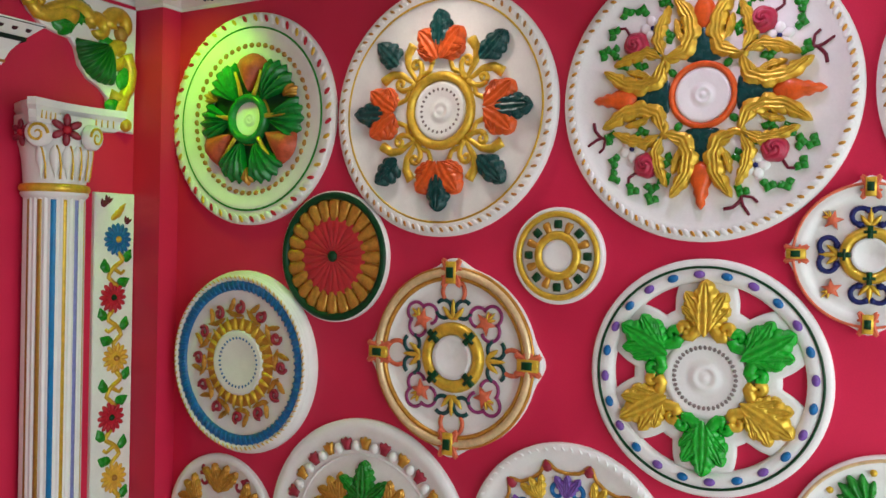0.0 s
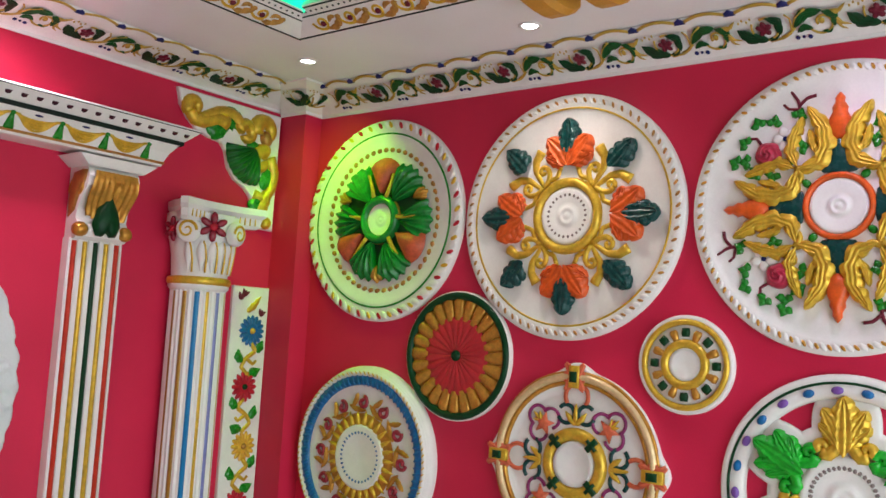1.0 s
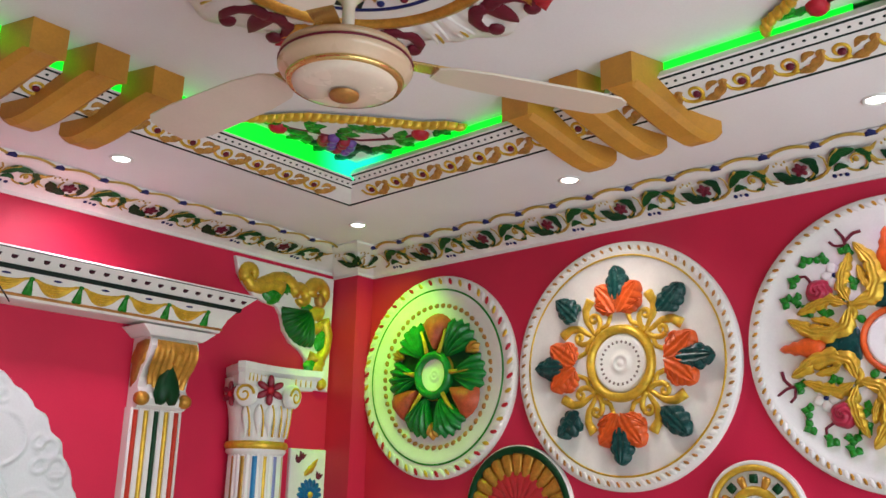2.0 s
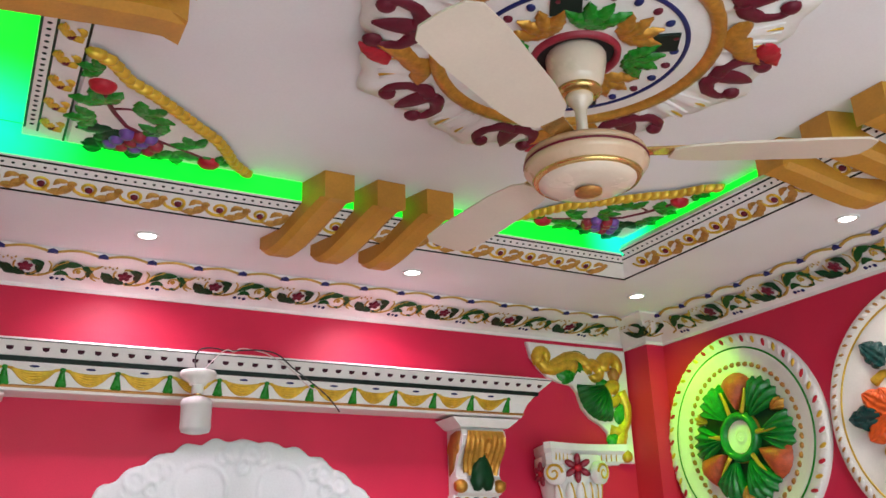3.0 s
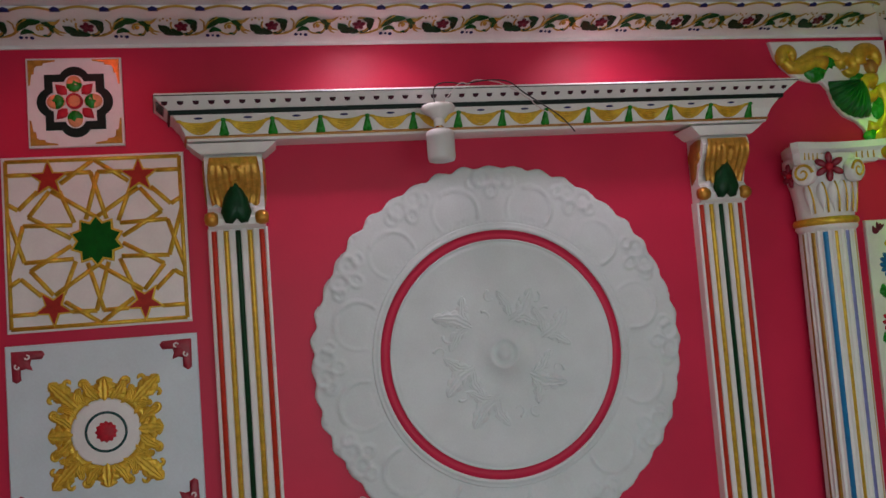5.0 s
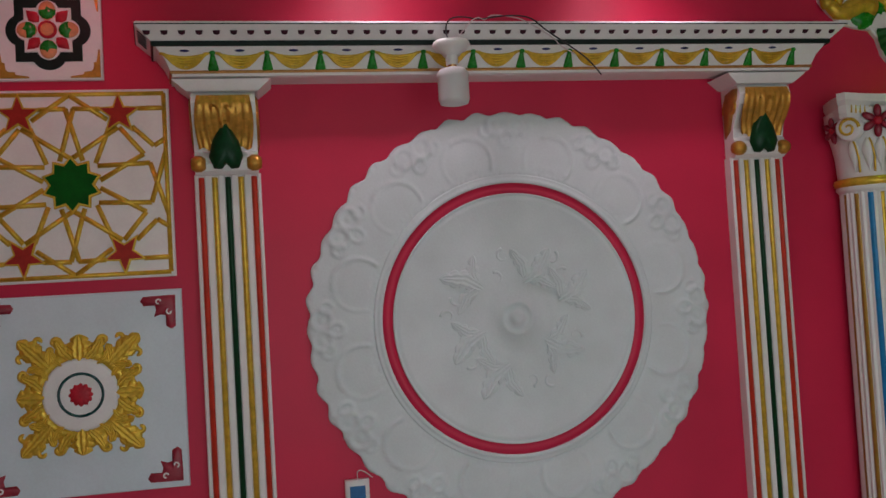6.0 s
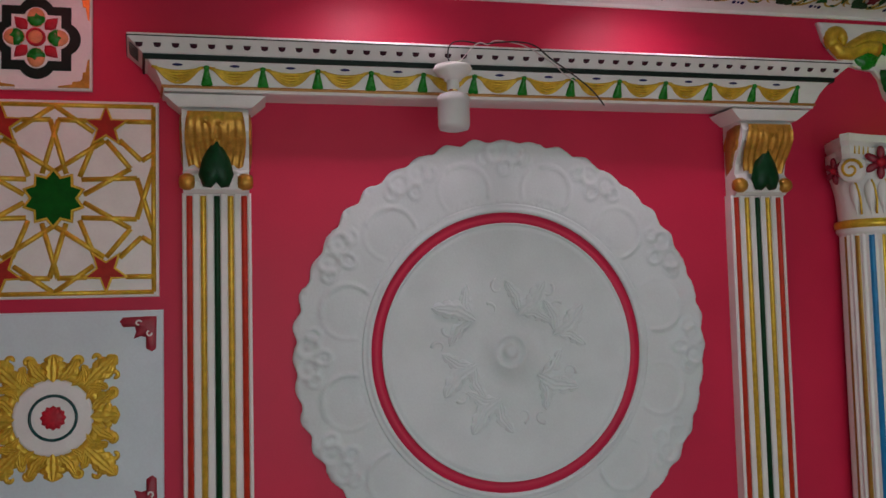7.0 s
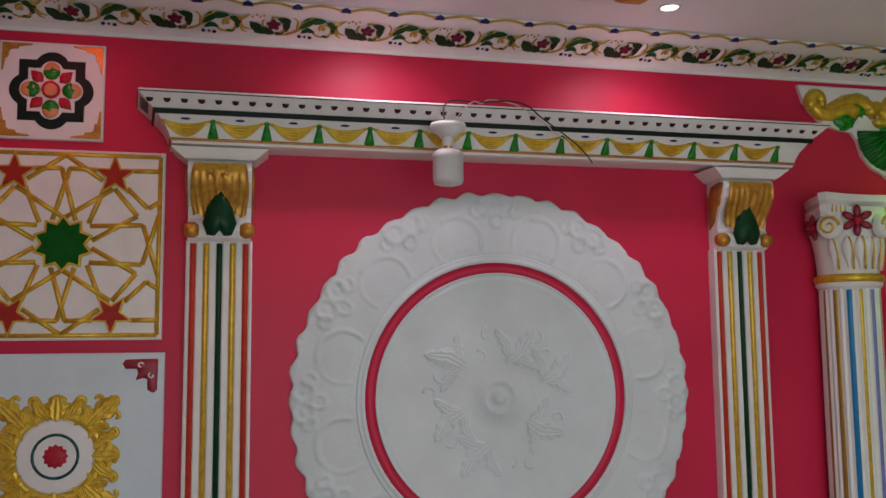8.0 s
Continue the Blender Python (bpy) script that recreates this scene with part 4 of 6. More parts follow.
for deg, r, z, q in ((112, 0.146, 1.908, 1.25), (176, 0.142, 1.895, 1.05), (30, 0.142, 1.900, 1.0)):
    m = on_bell(deg, r, z, 6) @ at(su=q, sv=q)
    h = part("flower", f6, cl, m, label="dark red six-petalled flower")
    part("flower_eye", f6e, h)
for q, deg in ((-1, 147), (1, 72)):
    m = on_bell(deg, 0.160, 1.890, 4)
    h = part("volute", MB().lathe([(0.046, -0.022), (0.046, 0.002), (0.038, 0.010), (0.020, 0.010), (0.0, 0.012)], 20).mesh("volute", WHITE), cl, m)
    part("volute_line", MB().tube(arc(0, 0, 0.038, 90 + 90 * q, 90 - 420 * q, 24, 0.006), 0.006, 0.004, z=0.009).mesh("volute_line", GOLD), h, label="gold spiral line")
for k, deg in enumerate((150, 126, 106, 90, 74, 54, 30)):
    b = MB().leaf([(0, 0.0), (0.0, 0.06), (0.0, 0.125)], 0.020, 0.014, 1, 0.0, tip=1.6)
    part("stem_leaf", b.mesh("stem_leaf", WHITE), cl, on_bell(deg, 0.107, 1.735, 8))
    part("stem_line", MB().tube([(0.017, 0.0), (0.019, 0.05), (0.012, 0.100), (0.004, 0.120)], 0.004, 0.0035, rows=8, z=0.006).mesh("stem_line", GOLD), cl, on_bell(deg, 0.109, 1.735, 8))
for i in range(15):
    u = -0.15 + 0.30 * i / 14
    if abs(u) > 0.035:
        dpt = 0.91 * (0.235 - 0.035 * math.sin(math.pi * (u / 0.91 + 0.192) / 0.384))
        part("reed", MB().tube([(u, 1.938), (u, 1.966)], 0.0032, n=3, z=0).mesh("reed", GOLD), cl, Matrix.Translation((0, 0, dpt)))

# upright flower strip
fp = thing("flower_strip", on_plate_wall(2.776, 0), "white plaster strip with blue, red and yellow flowers on vines", "strip panel")
part("board", MB().slab([(-0.097, 0.0), (0.097, 0.0), (0.097, 1.708), (-0.097, 1.708)], 0.018, 0.004).mesh("board", WHITE, False), fp)
def daisy(n, r, m_pet):
    b = MB()
    for i in range(n):
        b.disc(r * 0.16, r * 0.33, 0.008, polar(r * 0.64, 360 * i / n), 8)
    b.disc(r * 0.7, r * 0.7, 0.006, n=16)
    return b.mesh("petals", m_pet)


YEL = mat("yellow_paint", (0.66, 0.36, 0.04), 0.35, vary=0.2, scale=40)
heads = {"b": daisy(16, 0.070, BLUE), "r": daisy(14, 0.068, RED), "y": daisy(14, 0.066, YEL)}
eye = {"b": MB().disc(0.014, 0.014, 0.013, n=10).mesh("eye", YEL), "r": MB().disc(0.013, 0.013, 0.013, n=10).mesh("eye", DKGREEN), "y": MB().disc(0.013, 0.013, 0.013, n=10).mesh("eye", BRONZE)}
stem = MB().tube([(0.0, -0.05), (-0.03, -0.085), (0.02, -0.115), (0.045, -0.15), (0.0, -0.19)], 0.010, 0.009, rows=12).tube([(0.02, -0.115), (-0.02, -0.14), (-0.035, -0.125)], 0.009, 0.006, rows=7).mesh("stem", GOLD)
lvs = [MB().leaf(ax, 0.024, 0.012, 2, 0.25).mesh("leaf", GRASS) for ax in ([(-0.03, -0.085), (-0.05, -0.07), (-0.062, -0.04)], [(0.04, -0.13), (0.06, -0.11), (0.064, -0.078)], [(0.0, -0.17), (-0.03, -0.175), (-0.06, -0.158)])]
for k, (z, c) in enumerate(((1.522, "b"), (1.288, "r"), (1.042, "y"), (0.804, "r"), (0.558, "y"), (0.315, "b"))):
    u = 0.014 if k % 2 == 0 else -0.004
    h = part("petals", heads[c], fp, at(u, z, 0.018), label={"b": "blue", "r": "red", "y": "yellow"}[c] + " painted petals")
    part("eye", eye[c], h, at(0, 0, 0.004))
    part("stem", stem, fp, at(u, z, 0.018, su=1 if k % 2 else -1))
    for me in lvs:
        part("leaf", me, fp, at(u, z, 0.018, su=1 if k % 2 else -1))
part("bud", MB().leaf([(-0.02, 1.60), (0.02, 1.63), (0.05, 1.67)], 0.018, 0.008, 3, 0.3, z=0.018).mesh("bud", GOLD), fp)
tul = MB()
for a in (-35, 0, 35):
    tul.leaf([(0, 0), (0.014 * math.sin(radians(a)), 0.014), (0.03 * math.sin(radians(a)), 0.030)], 0.008, 0.008, 1, 0.1)
tulm = tul.mesh("tulip", MAROON)
for u, v in ((-0.06, 1.65), (-0.04, 1.665), (0.055, 1.585)):
    part("tulip", tulm, fp, at(u, v, 0.018, -20))

# square panels
tp = thing("flower_tile", on_plate_wall(-0.351, 2.288), "small white square plaster tile with a dark green rosette frame", "tile panel")
part("board", MB().slab(rect(0.314, 0.314), 0.016, 0.003).mesh("board", WHITE, False), tp)
def frame8(q, d, r):
    """Square with round lobes on its four sides."""
    g = math.degrees(math.acos((q - d) / r))
    side = [(q, -q)] + arc(d, 0, r, -g, g, 14)
    o = []
    for k in range(4):
        ca, sa = (1, 0, -1, 0)[k], (0, 1, 0, -1)[k]
        o += [(u * ca - v * sa, u * sa + v * ca) for u, v in side]
    return o


part("dark_frame", MB().slab(frame8(0.098, 0.072, 0.053), 0.005, 0.002, z=0.016).mesh("dark_frame", BLACK, False), tp, label="black-green lobed frame")
part("inner_field", MB().slab(frame8(0.070, 0.060, 0.034), 0.004, 0.002, z=0.021).mesh("inner_field", WHITE, False), tp)
half = [(0.0, -0.028), (0.014, -0.024), (0.025, -0.010), (0.026, 0.002), (0.010, 0.010), (0.002, 0.018), (-0.006, 0.004), (-0.026, 0.002), (-0.025, -0.010), (-0.014, -0.024)]
ptl, ptg = MB().disc(0.026, 0.031, 0.010, n=16).mesh("petal", PEACH), MB().pillow(half, 0.013).mesh("petal_base", GRASS)
hrt = MB().pillow([(0, -0.022), (0.014, -0.010), (0.019, 0.004), (0.012, 0.016), (0.0, 0.032), (-0.012, 0.016), (-0.019, 0.004), (-0.014, -0.010)], 0.010).mesh("heart", RED)
cst = MB().slab([(0.150, 0.150), (0.060, 0.150), (0.062, 0.145), (0.100, 0.139), (0.102, 0.131), (0.122, 0.129), (0.129, 0.122), (0.131, 0.102), (0.139, 0.100), (0.145, 0.062), (0.150, 0.060)], 0.003, 0.001, z=0.016).mesh("corner_step", BRONZEG, False)
for k in range(4):
    part("petal", ptl, tp, polar(0.061, 90 * k, 0.024))
    part("petal_base", ptg, tp, polar(0.060, 90 * k, 0.025), label="green petal base")
    part("heart", hrt, tp, polar(0.056, 45 + 90 * k, 0.024))
    part("corner_step", cst, tp, at(turn=90 * k))
part("button", MB().lathe([(0.022, 0.025), (0.021, 0.033), (0.012, 0.034), (0.0, 0.035)], 24).mesh("button", PEACH), tp)
part("button_ring", MB().lathe([(0.028, 0.025), (0.027, 0.036), (0.022, 0.037), (0.020, 0.033)], 24).mesh("button_ring", RED), tp, label="red ring")

st = thing("star_panel", on_plate_wall(-0.3, 1.8), "white square panel with gold interlaced star lattice", "lattice panel")
part("board", MB().slab(rect(0.6, 0.6), 0.018, 0.004).mesh("board", WHITE, False), st)
fr = MB()
for a in ((-0.285, -0.285, 0.285, -0.285), (0.285, -0.285, 0.285, 0.285), (0.285, 0.285, -0.285, 0.285), (-0.285, 0.285, -0.285, -0.285)):
    fr.tube([a[:2], a[2:]], 0.007, n=4, z=0.018, lift=0.9)
part("border", fr.mesh("border", GOLD), st)
def bar(p, q):
    part("lattice_bar", MB().tube([p, q], 0.0078, n=4, z=0.018, lift=0.85).mesh("lattice_bar", GOLD), st)


STAR_R = mat("star_red_paint", (0.36, 0.022, 0.014), 0.45, vary=0.2, scale=30, spec=0.2)
GRASSD = mat("deep_green_paint", (0.002, 0.095, 0.006), 0.5, vary=0.2, scale=30, spec=0.12)
part("star_edge", MB().slab(star(10, 0.092, 0.069), 0.009, 0.002, z=0.018).mesh("star_edge", GOLD, False), st, label="gold star outline")
part("star", MB().slab(star(10, 0.081, 0.060), 0.004, 0.001, z=0.0265).mesh("star", GRASSD, False), st, label="green ten-pointed star")
for sx in (1, -1):
    for sy in (1, -1):
        q = lambda u, v: (u * sx, v * sy)
        m = at(0.148 * sx, 0.220 * sy)
        part("small_star_edge", MB().slab(star(5, 0.071, 0.030, 90 * sy), 0.009, 0.002, m, z=0.018).mesh("small_star_edge", GOLD, False), st, label="gold star outline")
        part("small_star", MB().slab(star(5, 0.058, 0.0235, 90 * sy), 0.004, 0.001, m, z=0.0265).mesh("small_star", STAR_R, False), st, label="red five-pointed star")
        for a, b in (((-0.012, 0.240), (0.034, 0.075)), ((0.010, 0.240), (0.092, 0.238)), ((0.205, 0.238), (0.285, 0.238)), ((0.0, 0.283), (0.112, 0.203)), ((0.186, 0.180), (0.250, 0.117)), ((0.250, 0.117), (0.285, 0.140)),
                     ((0.0, 0.082), (0.143, 0.178)), ((0.148, 0.178), (0.218, 0.092)), ((0.218, 0.092), (0.084, 0.012)), ((0.116, 0.178), (0.072, 0.066)), ((0.078, 0.058), (0.236, 0.063)), ((0.236, 0.063), (0.285, -0.100))):
            bar(q(*a), q(*b))

sq = thing("rosette_panel", on_plate_wall(-0.299, 1.149), "large white square panel with a gold acanthus rosette", "relief panel")
# the board's bluish tint is cool light put into the colour of white gypsum
part("board", MB().slab(rect(0.622, 0.622), 0.018, 0.004).mesh("board", mat("cool_lit_gypsum", (0.62, 0.72, 0.77), 0.5, vary=0.06, scale=6, bump=0.12), False), sq)
part("acanthus_bed", MB().lathe([(0.146, 0.018), (0.142, 0.024), (0.120, 0.028), (0.112, 0.020)], 48).mesh("acanthus_bed", GOLD), sq)
ac = MB().acanthus([(0, -0.004), (0, 0.030), (0, 0.074)], 0.040, 0.016, 3, slant=0.25)
acc = MB().acanthus([(0, -0.01), (0, 0.05), (0, 0.112)], 0.034, 0.016, 4, slant=0.25)
for s in (-1, 1):
    ac.acanthus([(0.020 * s, 0.0), (0.046 * s, 0.025), (0.066 * s, 0.060)], 0.024, 0.015, 3, slant=0.2)
    ac.tube(arc(0.070 * s, 0.056, 0.015, 90 + 90 * s, 90 - 190 * s, 12, 0.005), 0.008, 0.006)
    ac.acanthus([(0.050 * s, -0.016), (0.074 * s, 0.0), (0.085 * s, 0.028)], 0.015, 0.014, 2, slant=0.2)
    acc.acanthus([(0.0, 0.0), (0.030 * s, 0.025), (0.050 * s, 0.032)], 0.018, 0.014, 3)
    acc.tube(arc(0.038 * s, 0.072, 0.015, 90 + 140 * s, 90 - 150 * s, 12, 0.005), 0.008, 0.006)
acm, accm = ac.mesh("acanthus", GOLD), acc.mesh("acanthus_corner", GOLD)
MAROONR = mat("crimson_paint", (0.30, 0.02, 0.04), 0.4, vary=0.2, scale=30)
cf_ = MB().pillow([(0, 0), (-0.03, 0.0), (-0.098, -0.002), (-0.107, -0.015), (-0.097, -0.031), (-0.080, -0.026), (-0.064, -0.028), (-0.060, -0.046), (-0.067, -0.067), (-0.046, -0.060), (-0.028, -0.064), (-0.026, -0.080), (-0.031, -0.097), (-0.015, -0.107), (-0.002, -0.098)], 0.007, c=(-0.03, -0.03)).mesh("corner_spray", MAROONR)
cfc = [MB().tube(arc(u, v, 0.009, 20 + e, 290 + e, 10, 0.005), 0.0028, z=0.006).mesh("curl", WHITE) for u, v, e in ((-0.052, -0.020, 0), (-0.020, -0.052, 90))]
for k in range(4):
    part("acanthus", acm, sq, polar(0.108, 90 * k, 0.018))
    part("acanthus_corner", accm, sq, polar(0.132, 45 + 90 * k, 0.018))
    m = at(turn=90 * k) @ at(0.292, 0.292, 0.018)
    part("corner_spray", cf_, sq, m, label="crimson corner spray")
    for me in cfc:
        part("curl", me, sq, m)
part("disc", MB().lathe([(0.114, 0.018), (0.112, 0.026), (0.104, 0.028), (0.04, 0.024), (0, 0.024)], 48).mesh("disc", WHITE), sq)
part("ring", MB().lathe([(0.070, 0.024), (0.068, 0.029), (0.062, 0.029), (0.060, 0.024)], 48).mesh("ring", TEAL), sq, label="teal ring")
part("button", MB().pillow([((0.034 + 0.003 * math.cos(a * 12)) * math.cos(a), (0.034 + 0.003 * math.cos(a * 12)) * math.sin(a)) for a in (2 * math.pi * i / 48 for i in range(48))], 0.008, z=0.024).mesh("button", RED), sq, label="red scalloped button")

# ---- things on the ceiling ----
# curved ochre brackets crossing the tray moulding; u: across, s: from the wall inwards
def ceiling_bracket(m, reach=0.335, lean=0.06):
    """reach: how far it goes in; lean: how far its inner end is set aside."""
    s_low = [(0.0, 2.548), (0.05, 2.514), (0.12, 2.500), (0.20, 2.498), (0.32, 2.506), (0.46, 2.523), (0.60, 2.543), (0.74, 2.563), (0.86, 2.579), (0.94, 2.588), (1.0, 2.592)]
    s_top = [(1.0, ZU - 0.001), (0.62, ZU - 0.001), (0.60, 2.62), (0.32, ZC - 0.001), (0.0, ZC - 0.001)]
    prof = s_low + s_top
    n, w, c = len(prof), 0.047, 0.018
    vs_ = []
    for u, ins in ((-w, c), (-w + c, 0.0), (w - c, 0.0), (w, c)):
        for i, (q, z) in enumerate(prof):
            q = q * reach + (ins if i in (0, n - 1) else 0.0)
            vs_.append((u + lean * q / reach, q, z + (ins * 0.8 if i < len(s_low) - 1 else 0)))
    f = [(k * n + i, k * n + (i + 1) % n, (k + 1) * n + (i + 1) % n, (k + 1) * n + i) for k in range(3) for i in range(n)]
    f += [tuple(range(n - 1, -1, -1)), tuple(range(3 * n, 4 * n))]
    return solo("ceiling_bracket", MB().add(vs_, f).mesh("ceiling_bracket", OCHRE, False), m, "ochre painted curved bracket bridging the ceiling step", "bracket", group="ceiling brackets")


def toward(ox, oy, ux, uy):
    """u axis along the side, s axis into the tray."""
    sx, sy = uy, -ux
    return Matrix(((ux, sx, 0, ox), (uy, sy, 0, oy), (0, 0, 1, 0), (0, 0, 0, 1)))


for k in range(3):
    ceiling_bracket(toward(1.030 + 0.170 * k, -0.515, 1, 0), 0.352, 0.10)
    ceiling_bracket(toward(2.528, -1.648 - 0.168 * k, 0, -1), 0.345, -0.10)
    ceiling_bracket(toward(-0.105, -1.665 - 0.168 * k, 0, 1), 0.63, 0.13)

# fruit corner pieces on the raised panel
def fruit_corner(x, y, mx, my):
    t = thing("fruit_corner", on_ceiling(x, y, ZU - 0.001) @ at(turn=0, su=1, sv=1), "white corner relief with grapes, cherries and a gold rope edge", "corner relief", "fruit corners")
    P = lambda pts: [(u * mx, v * my) for u, v in pts]
    edge = [(0.0, 0.50), (0.05, 0.47), (0.10, 0.40), (0.16, 0.36), (0.23, 0.30), (0.30, 0.235), (0.36, 0.185), (0.40, 0.13), (0.44, 0.06), (0.50, 0.0)]
    part("board", MB().slab(P([(0, 0)] + edge[::-1]), 0.012, 0.003).mesh("board", WHITE, False), t)
    pts = resample(edge, 26)
    rp = MB()
    for i in range(25):
        a, b = pts[i], pts[i + 1]
        ang = math.degrees(math.atan2((b[1] - a[1]) * my, (b[0] - a[0]) * mx))
        rp.disc(0.027, 0.014, 0.022, at((a[0] + b[0]) / 2 * mx, (a[1] + b[1]) / 2 * my, 0.008, ang + 24), 8)
    part("rope", rp.mesh("rope", GOLD), t, label="twisted gold rope edge")
    vi = MB().tube(P([(0.05, 0.33), (0.08, 0.24), (0.13, 0.16), (0.22, 0.11), (0.32, 0.07), (0.40, 0.03)]), 0.008, 0.005, rows=14, z=0.010).tube(P([(0.08, 0.24), (0.13, 0.26), (0.17, 0.24)]), 0.006, 0.004, rows=6, z=0.010)
    part("vine", vi.mesh("vine", MAROON), t)
    for (u, v), a, s in (((0.06, 0.26), 30, 1.0), ((0.16, 0.23), -40, 1.0), ((0.10, 0.13), 160, 1.1), ((0.22, 0.15), 60, 0.9), ((0.27, 0.06), 200, 1.0), ((0.32, 0.11), 40, 0.8), ((0.05, 0.17), 100, 0.9), ((0.17, 0.06), 180, 1.1), ((0.06, 0.06), 240, 1.2), ((0.40, 0.03), 0, 0.7), ((0.035, 0.42), 80, 0.7)):
        gl = MB()
        for d in (-55, 0, 55):
            gl.leaf([(0, 0), (0.03 * math.sin(radians(d)), 0.03 * math.cos(radians(d))), (0.062 * math.sin(radians(d)), 0.062 * math.cos(radians(d)))], 0.022, 0.012, 3, 0.35)
        part("leaf", gl.mesh("leaf", GRASS if s < 1.05 else DKGREEN), t, at(u * mx, v * my, 0.010, a if mx * my > 0 else -a, s * 1.35, s * 1.35), label="green vine leaf")
    for i in range(11):
        part("grape", gr_me[i % 2], t, at((0.100 + 0.034 * (i % 4) + 0.016 * (i // 4) + random.uniform(-0.006, 0.006)) * mx, (0.055 + 0.031 * (i // 4) + random.uniform(-0.008, 0.008)) * my, 0.010), label="purple grape")
    for u, v in ((0.045, 0.355), (0.375, 0.035)):
        part("cherry", MB().disc(0.034, 0.028, 0.024, n=14).mesh("cherry", RED), t, at(u * mx, v * my, 0.010), label="red cherry")
    return t


gr_me = (MB().disc(0.022, 0.022, 0.024, n=10).mesh("grape", PURPLE), MB().disc(0.022, 0.022, 0.024, n=10).mesh("grape", MAROONR))
fruit_corner(0.375, IY0 - 0.022, 1, 1)
fruit_corner(IX1 - 0.030, IY0 - 0.030, -1, 1)
fruit_corner(IX1 - 0.008, IY1 + 0.005, -1, -1)
fruit_corner(0.375, IY1 + 0.005, 1, -1)

# fan medallion and fan
FX, FY = 1.362, -1.740
cm_ = thing("fan_rose", on_ceiling(FX, FY, ZU - 0.001), "white ceiling rose with maroon scrolls and green leaves round the fan", "ceiling rose")
part("outer_plate", MB().field(lambda a: 0.500 + 0.028 * math.cos(8 * a) + 0.010 * math.cos(24 * a), lambda s, a: 0.010 + 0.022 * math.sin(math.pi * min(1, max(0, (1 - s) * 2.2))) * (0.8 + 0.2 * math.cos(40 * a)), 16, 240).mesh("outer_plate", WHITE), cm_)
part("gold_ring", MB().lathe([(0.338, 0.02), (0.334, 0.040), (0.318, 0.044), (0.304, 0.036), (0.300, 0.02)], 96).mesh("gold_ring", BRONZEG), cm_, label="dull gold ring")
part("inner_disc", MB().lathe([(0.304, 0.030), (0.29, 0.030), (0.24, 0.034), (0.12, 0.036), (0.10, 0.036)], 96).mesh("inner_disc", WHITE), cm_)
part("navy_line", MB().lathe([(0.258, 0.033), (0.256, 0.0365), (0.248, 0.037), (0.246, 0.033)], 96).mesh("navy_line", NAVY), cm_)
part("red_ring", MB().lathe([(0.105, 0.034), (0.102, 0.046), (0.092, 0.048), (0.088, 0.036), (0.086, 0.012)], 48).mesh("red_ring", MAROONR), cm_, label="crimson ring")
part("hole", MB().lathe([(0.088, 0.034), (0.0, 0.0345)], 32).mesh("hole", DARK), cm_, label="dark wiring hole")
sc = MB().leaf([(0, -0.046), (0, -0.010), (0, 0.030)], 0.020, 0.014, 1, 0.0)
for e in (-1, 1):
    sc.tube([(0, -0.030), (0.024 * e, -0.034), (0.048 * e, -0.020), (0.058 * e, 0.004), (0.050 * e, 0.022)], 0.014, 0.009, rows=12, lift=0.9).disc(0.015, 0.014, 0.014, at(0.044 * e, 0.020), 10)
scm = sc.mesh("scroll", MAROON)
ribs = MB()
for t in (-0.042, -0.014, 0.014, 0.042):
    ribs.tube([(t * 0.7, -0.07), (t, 0.0), (t * 1.25, 0.05)], 0.008, 0.004, rows=7)
ribm = ribs.mesh("ribs", WHITE)
lin = MB().tube([(-0.028, -0.065), (-0.03, 0.0), (-0.035, 0.05)], 0.004, rows=6).tube([(0.028, -0.065), (0.03, 0.0), (0.035, 0.05)], 0.004, rows=6).mesh("line", GOLD)
gleaf = MB().leaf([(-0.07, -0.02), (-0.02, -0.03), (0.03, 0.0), (0.06, 0.035)], 0.026, 0.016, 3, 0.3).mesh("gold_leaf", BRONZEG)
rtip = MB().leaf([(0.0, 0.005), (0.03, 0.02), (0.065, 0.045)], 0.022, 0.014, 3, 0.2).mesh("red_petal", RED)
for k in range(8):
    a = 45 * k + 10
    part("scroll", scm, cm_, polar(0.430, a, 0.026, su=1.45, sv=1.65), label="maroon double scroll")
    part("ribs", ribm, cm_, polar(0.41, a + 22.5, 0.022))
    part("line", lin, cm_, polar(0.41, a + 22.5, 0.024))
    if k % 2 == 0:
        part("gold_leaf", gleaf, cm_, polar(0.400, a + 20, 0.026, su=1.4, sv=1.5))
        part("red_petal", rtip, cm_, polar(0.425, a + 20, 0.027, su=1.4, sv=1.4), label="red petal")
gl2 = MB()
for d in (-48, -16, 16, 48):
    gl2.leaf([(0, 0), (0.05 * math.sin(radians(d)), 0.05 * math.cos(radians(d))), (0.10 * math.sin(radians(d)), 0.095 * math.cos(radians(d)))], 0.024, 0.014, 4, 0.4)
glg, glb = gl2.mesh("green_leaf", GRASS), gl2.mesh("gold_leaf", BRONZEG)
for k in range(4):
    part("green_leaf", glg, cm_, polar(0.115, 90 * k + 20, 0.036), label="glossy green leaf")
    part("gold_leaf", glb, cm_, polar(0.115, 90 * k + 65, 0.036), label="dull gold leaf")
    part("dark_tile", MB().slab([(-0.036, -0.028), (0.032, -0.034), (0.040, 0.022), (-0.026, 0.032)], 0.006, 0.002).mesh("dark_tile", BLACK, False), cm_, polar(0.205, 90 * k + 42, 0.035), label="black diamond")
dots = [MB().disc(0.010, 0.012, 0.008, n=8).mesh("dot", m) for m in (NAVY, MAROON)]
for k in range(24):
    part("dot", dots[k % 2], cm_, polar(0.225, 15 * k, 0.034))

